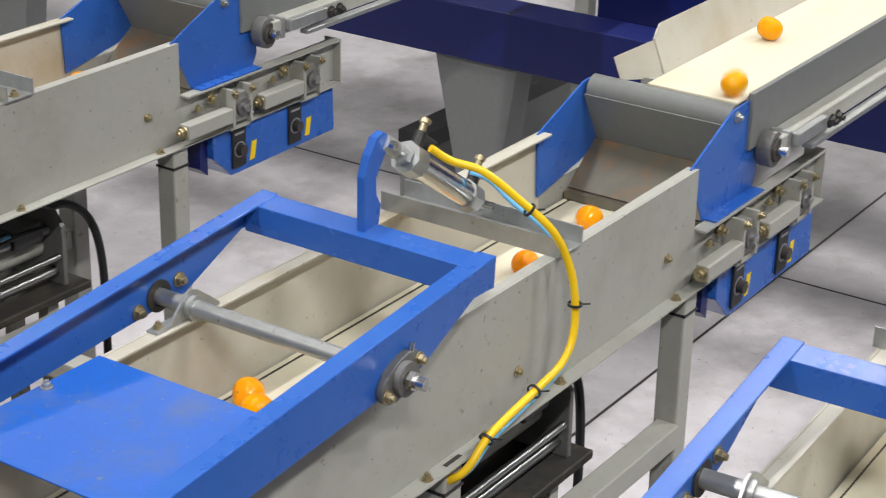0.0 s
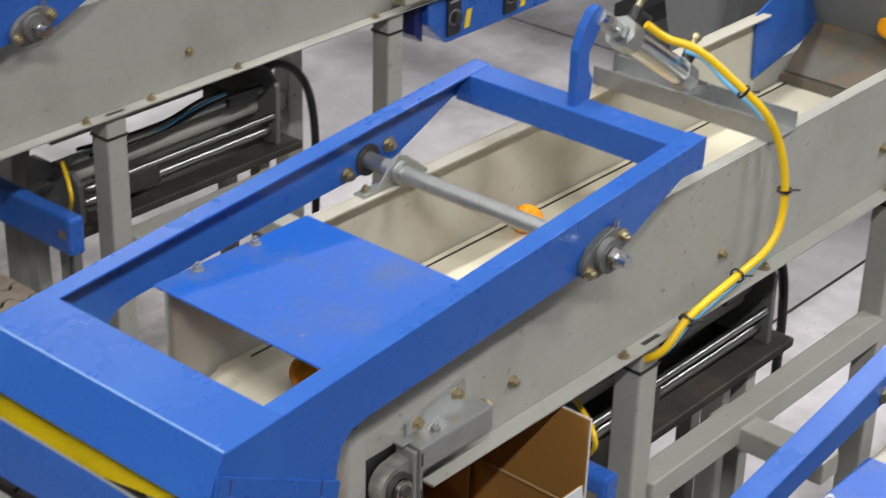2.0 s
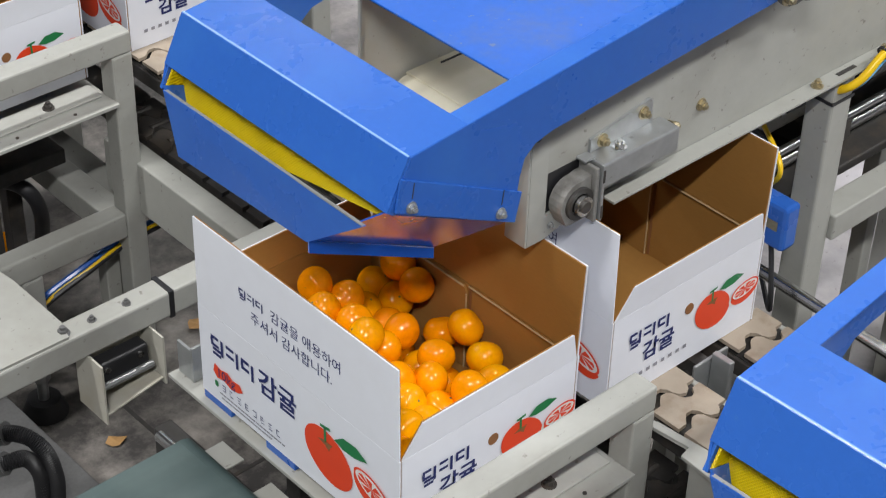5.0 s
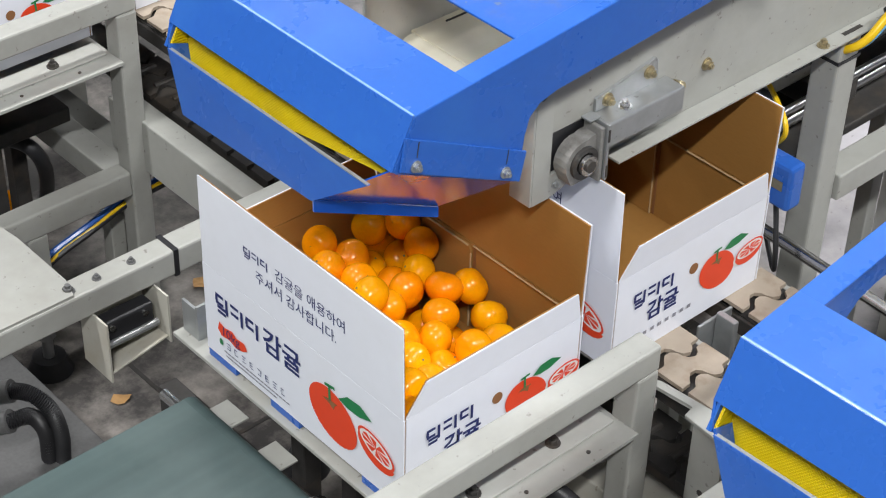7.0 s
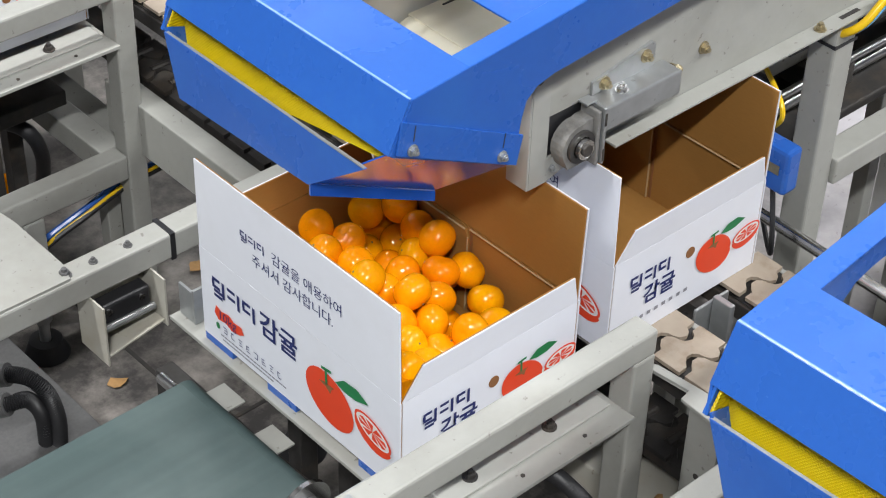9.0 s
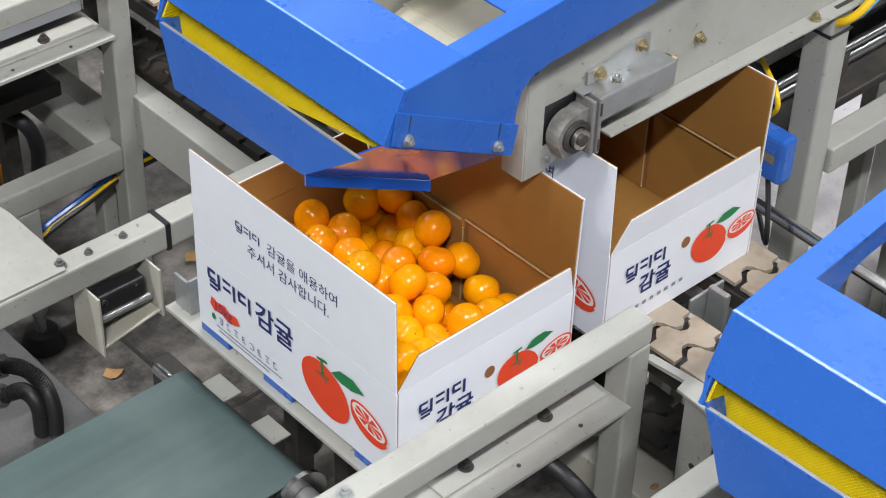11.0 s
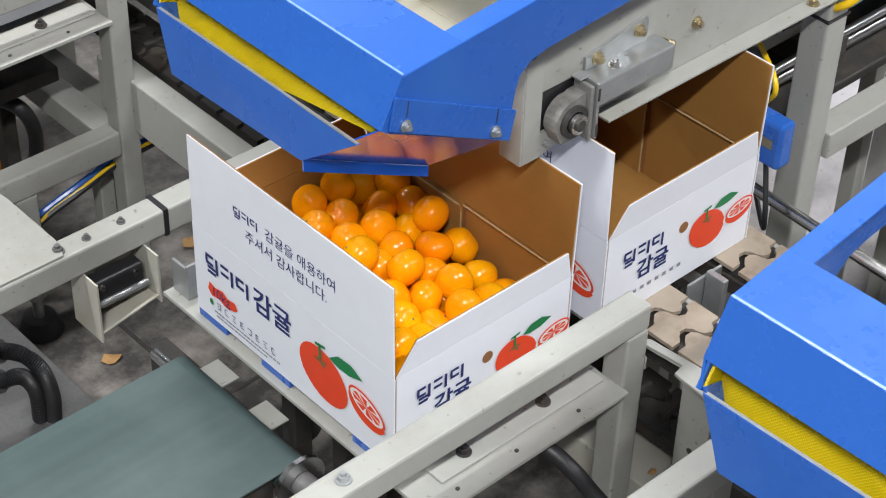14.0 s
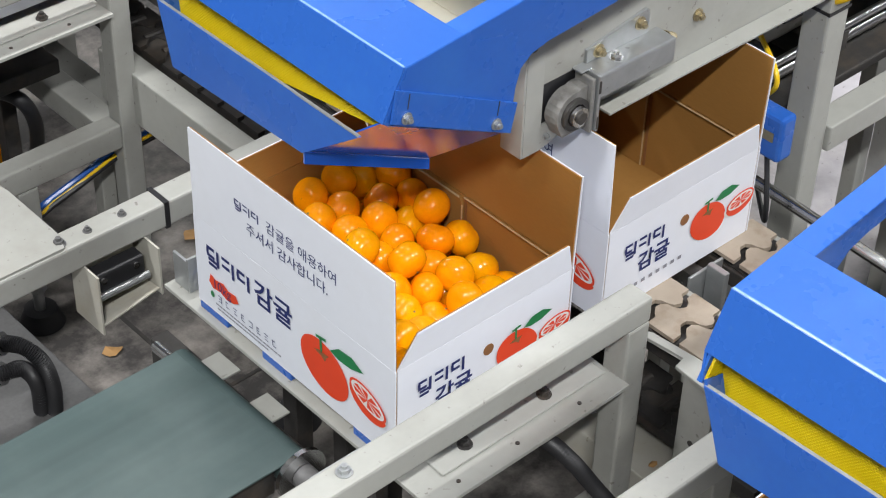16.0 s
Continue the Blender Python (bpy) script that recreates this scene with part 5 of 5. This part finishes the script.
# litter on the floor
rnd = random.Random(11)
for k in range(46):
    x, y = rnd.uniform(0.9, 2.6), rnd.uniform(1.6, 2.9)
    if k > 30:
        x, y = rnd.uniform(1.2, 2.4), rnd.uniform(0.6, 1.5)
    bm = bmesh.new()
    r = rnd.uniform(0.006, 0.022)
    vs = [bm.verts.new((x + r * rnd.uniform(0.6, 1.2) * math.cos(a), y + r * rnd.uniform(0.4, 1.1) * math.sin(a), 0.002 + rnd.uniform(0, 0.006))) for a in [2 * math.pi * i / 7 for i in range(7)]]
    c = bm.verts.new((x, y, 0.006))
    for i in range(7):
        bm.faces.new((vs[i], vs[(i + 1) % 7], c))
    ob = part("leaf_scrap", bm, (LEAF, LEAF, CHAINP, WHITE)[k % 4], None)
    tagged(ob, "small dry leaf scrap lying on the concrete floor", "leaf", "floor litter")
for k in range(14):
    bm = bmesh.new()
    x, y, r = rnd.uniform(1.455, 1.555), rnd.uniform(1.0, 1.29), rnd.uniform(0.004, 0.011)
    vs = [bm.verts.new((x + r * rnd.uniform(0.5, 1.2) * math.cos(a), y + r * rnd.uniform(0.4, 1.1) * math.sin(a), 0.3615 + rnd.uniform(0, 0.004))) for a in [2 * math.pi * i / 6 for i in range(6)]]
    c = bm.verts.new((x, y, 0.366))
    for i in range(6):
        bm.faces.new((vs[i], vs[(i + 1) % 6], c))
    tagged(part("leaf_scrap", bm, (CHAINP, LEAF, WHITE)[k % 3], None), "small dry leaf scrap lying on the steel beam", "leaf", "beam litter")
stray = tangerine((1.385, 2.776, 0.022), "stray tangerine lying on the floor", "stray fruit")

# upright board behind the main trough
bd = thing("brown_board", (2.25, 1.66, 0), "brown wooden board leaning behind the trough", "board")
part("board", block(2.16, 2.36, 1.66, 1.675, 0.0, 1.03, 0.002), WOOD, bd)

# bracket plates and low beams under the right-hand hood
brk = thing("bracket_plate", (1.4, 0.95, 0), "grey drilled steel bracket plate on the chain line", "bracket")
part("plate", block(1.436, 1.441, 1.011, 1.065, 0.0, 0.6115, 0.002), GREY, brk)
for z in (0.50, 0.41):
    part("hole", rod((1.4355, 1.038, z), (1.4348, 1.038, z), 0.005, 12), DARK, brk)
low = thing("floor_beam", (1.6, 1.0, 0), "dirty grey steel floor beam with leaf scraps", "beam")
part("beam", block(1.45, 1.56, -0.2, 1.30, 0.28, 0.36, 0.003), CREAM, low)
for y in (0.0, 1.1):
    part("foot", block(1.47, 1.54, y, y + 0.06, 0.0, 0.2795, 0.003), GREY, low)

stop = thing("carton_stop", (1.6, 1.19, 0), "grey steel stop bracket between the chains", "bracket")
part("plate", block(1.58, 1.65, 1.184, 1.189, 0.45, 0.612, 0.002), ZINC, stop)
part("finger", block(1.612, 1.622, 1.150, 1.1835, 0.50, 0.622, 0.002), ZINC, stop)
part("foot", block(1.60, 1.63, 1.19, 1.215, 0.0, 0.56, 0.002), GREY, stop)
side = thing("side_arm", (1.43, 1.0, 0), "worn grey steel arm beside the chain", "arm")
part("arm", prism([(1.448, 1.150), (1.455, 1.139), (1.463, 1.057), (1.424, 1.006), (1.429, 1.075), (1.449, 1.077), (1.441, 1.139)], "z", 0.612, 0.618, 0.0012), GREY, side)


# ---- tangerines on the move ----
BELT_Z, FEED_Z = 0.9885, 1.2175

# seconds and places along the belt (x, y); the last place is the end of the belt
BELT_RUNS = [
    [(0, 1.78, 1.490), (1.0, 1.51, 1.495), (1.36, 1.40, 1.50)],
    [(0, 1.806, 1.528), (1.0, 1.462, 1.547), (1.3, 1.415, 1.54), (1.48, 1.40, 1.53)],
    [(0, 2.26, 1.450), (2.0, 1.447, 1.461), (2.12, 1.40, 1.461)],
    [(0, 2.438, 1.454), (1.5, 1.818, 1.49), (2.8, 1.458, 1.484), (3.0, 1.40, 1.486)],
    [(0, 2.681, 1.471), (0.5, 2.44, 1.53), (1.5, 2.134, 1.539), (2.0, 1.99, 1.536), (2.4, 1.882, 1.556), (2.8, 1.798, 1.556), (4.0, 1.453, 1.543), (4.17, 1.40, 1.54)],
    [(0, 2.89, 1.31), (0.25, 2.855, 1.305), (0.45, 2.838, 1.31), (0.8, 2.83, 1.425), (1.1, 2.66, 1.48), (1.5, 2.451, 1.464), (4.7, 1.40, 1.47)],
    [(0, 3.248, 1.407), (0.5, 3.101, 1.409), (1.1, 2.928, 1.399), (1.5, 2.890, 1.40), (2.12, 2.845, 1.44), (2.4, 2.759, 1.56), (2.6, 2.658, 1.566), (3.0, 2.468, 1.55), (5.9, 1.40, 1.52)],
]
for end, y in ((6.55, 1.50), (7.42, 1.47), (8.53, 1.519), (9.9, 1.48), (11.60, 1.52), (11.74, 1.45), (12.10, 1.40), (13.15, 1.50)):
    x0 = 1.40 + 0.36 * end
    BELT_RUNS.append([(0, x0, 1.36), (end - (2.868 - 1.40) / 0.36, 2.868, 1.37), (end - (2.74 - 1.40) / 0.36, 2.74, y), (end, 1.40, y)])

RUNNERS = []
for way, slot in zip(BELT_RUNS, ARRIVALS):
    ob = tangerine((way[0][1], way[0][2], BELT_Z), "ripe orange tangerine carried along the conveyor belt", "tangerines on the belt")
    RUNNERS.append((ob, way, TOP[slot]))
left_rng = random.Random(8)
for k in range(9):
    tangerine((2.10 + 0.1 * k + left_rng.uniform(-0.03, 0.03), 2.69 + left_rng.uniform(-0.05, 0.04), BELT_Z),
              "ripe orange tangerine lying on the neighbouring belt", "tangerines on the neighbouring belt")


def motions():
    walk(SLIDING, [(0.0, pose(1.466, 3.393, 0.616)), (1.8, pose(1.466, 2.889, 0.616)), (3.4, pose(1.466, 2.441, 0.616)), (3.7, pose(1.466, 2.371, 0.616)), (16.0, pose(1.466, 2.371, 0.616))])
    for k, (ob, way, land) in enumerate(RUNNERS):
        a, b, c = [math.degrees(v) for v in ob.rotation_euler]
        rows = []
        for t, x, y in way:
            rows.append((t, pose(x, y, FEED_Z if x > 2.86 else BELT_Z + max(0, x - 2.80) * 1.2, a, b, c + 4 * t)))
        t, x, y = way[-1]
        c += 4 * t
        rows.append((t + 0.13, pose(1.335, y, 0.955, a, b - 40, c)))
        rows.append((t + 0.25, pose(1.27, (2 * y + land[1]) / 3, 0.895, a + 20, b - 90, c + 20)))
        rows.append((t + 0.36, pose((land[0] + 1.27) / 2, (y + 2 * land[1]) / 3, 0.83, a + 40, b - 130, c + 30)))
        rows.append((t + 0.46, pose(land[0], land[1], land[2], a + 60, b - 180, c + 40)))
        rows.append((16.0, pose(land[0], land[1], land[2], a + 60, b - 180, c + 40)))
        walk(ob, rows)


motions()
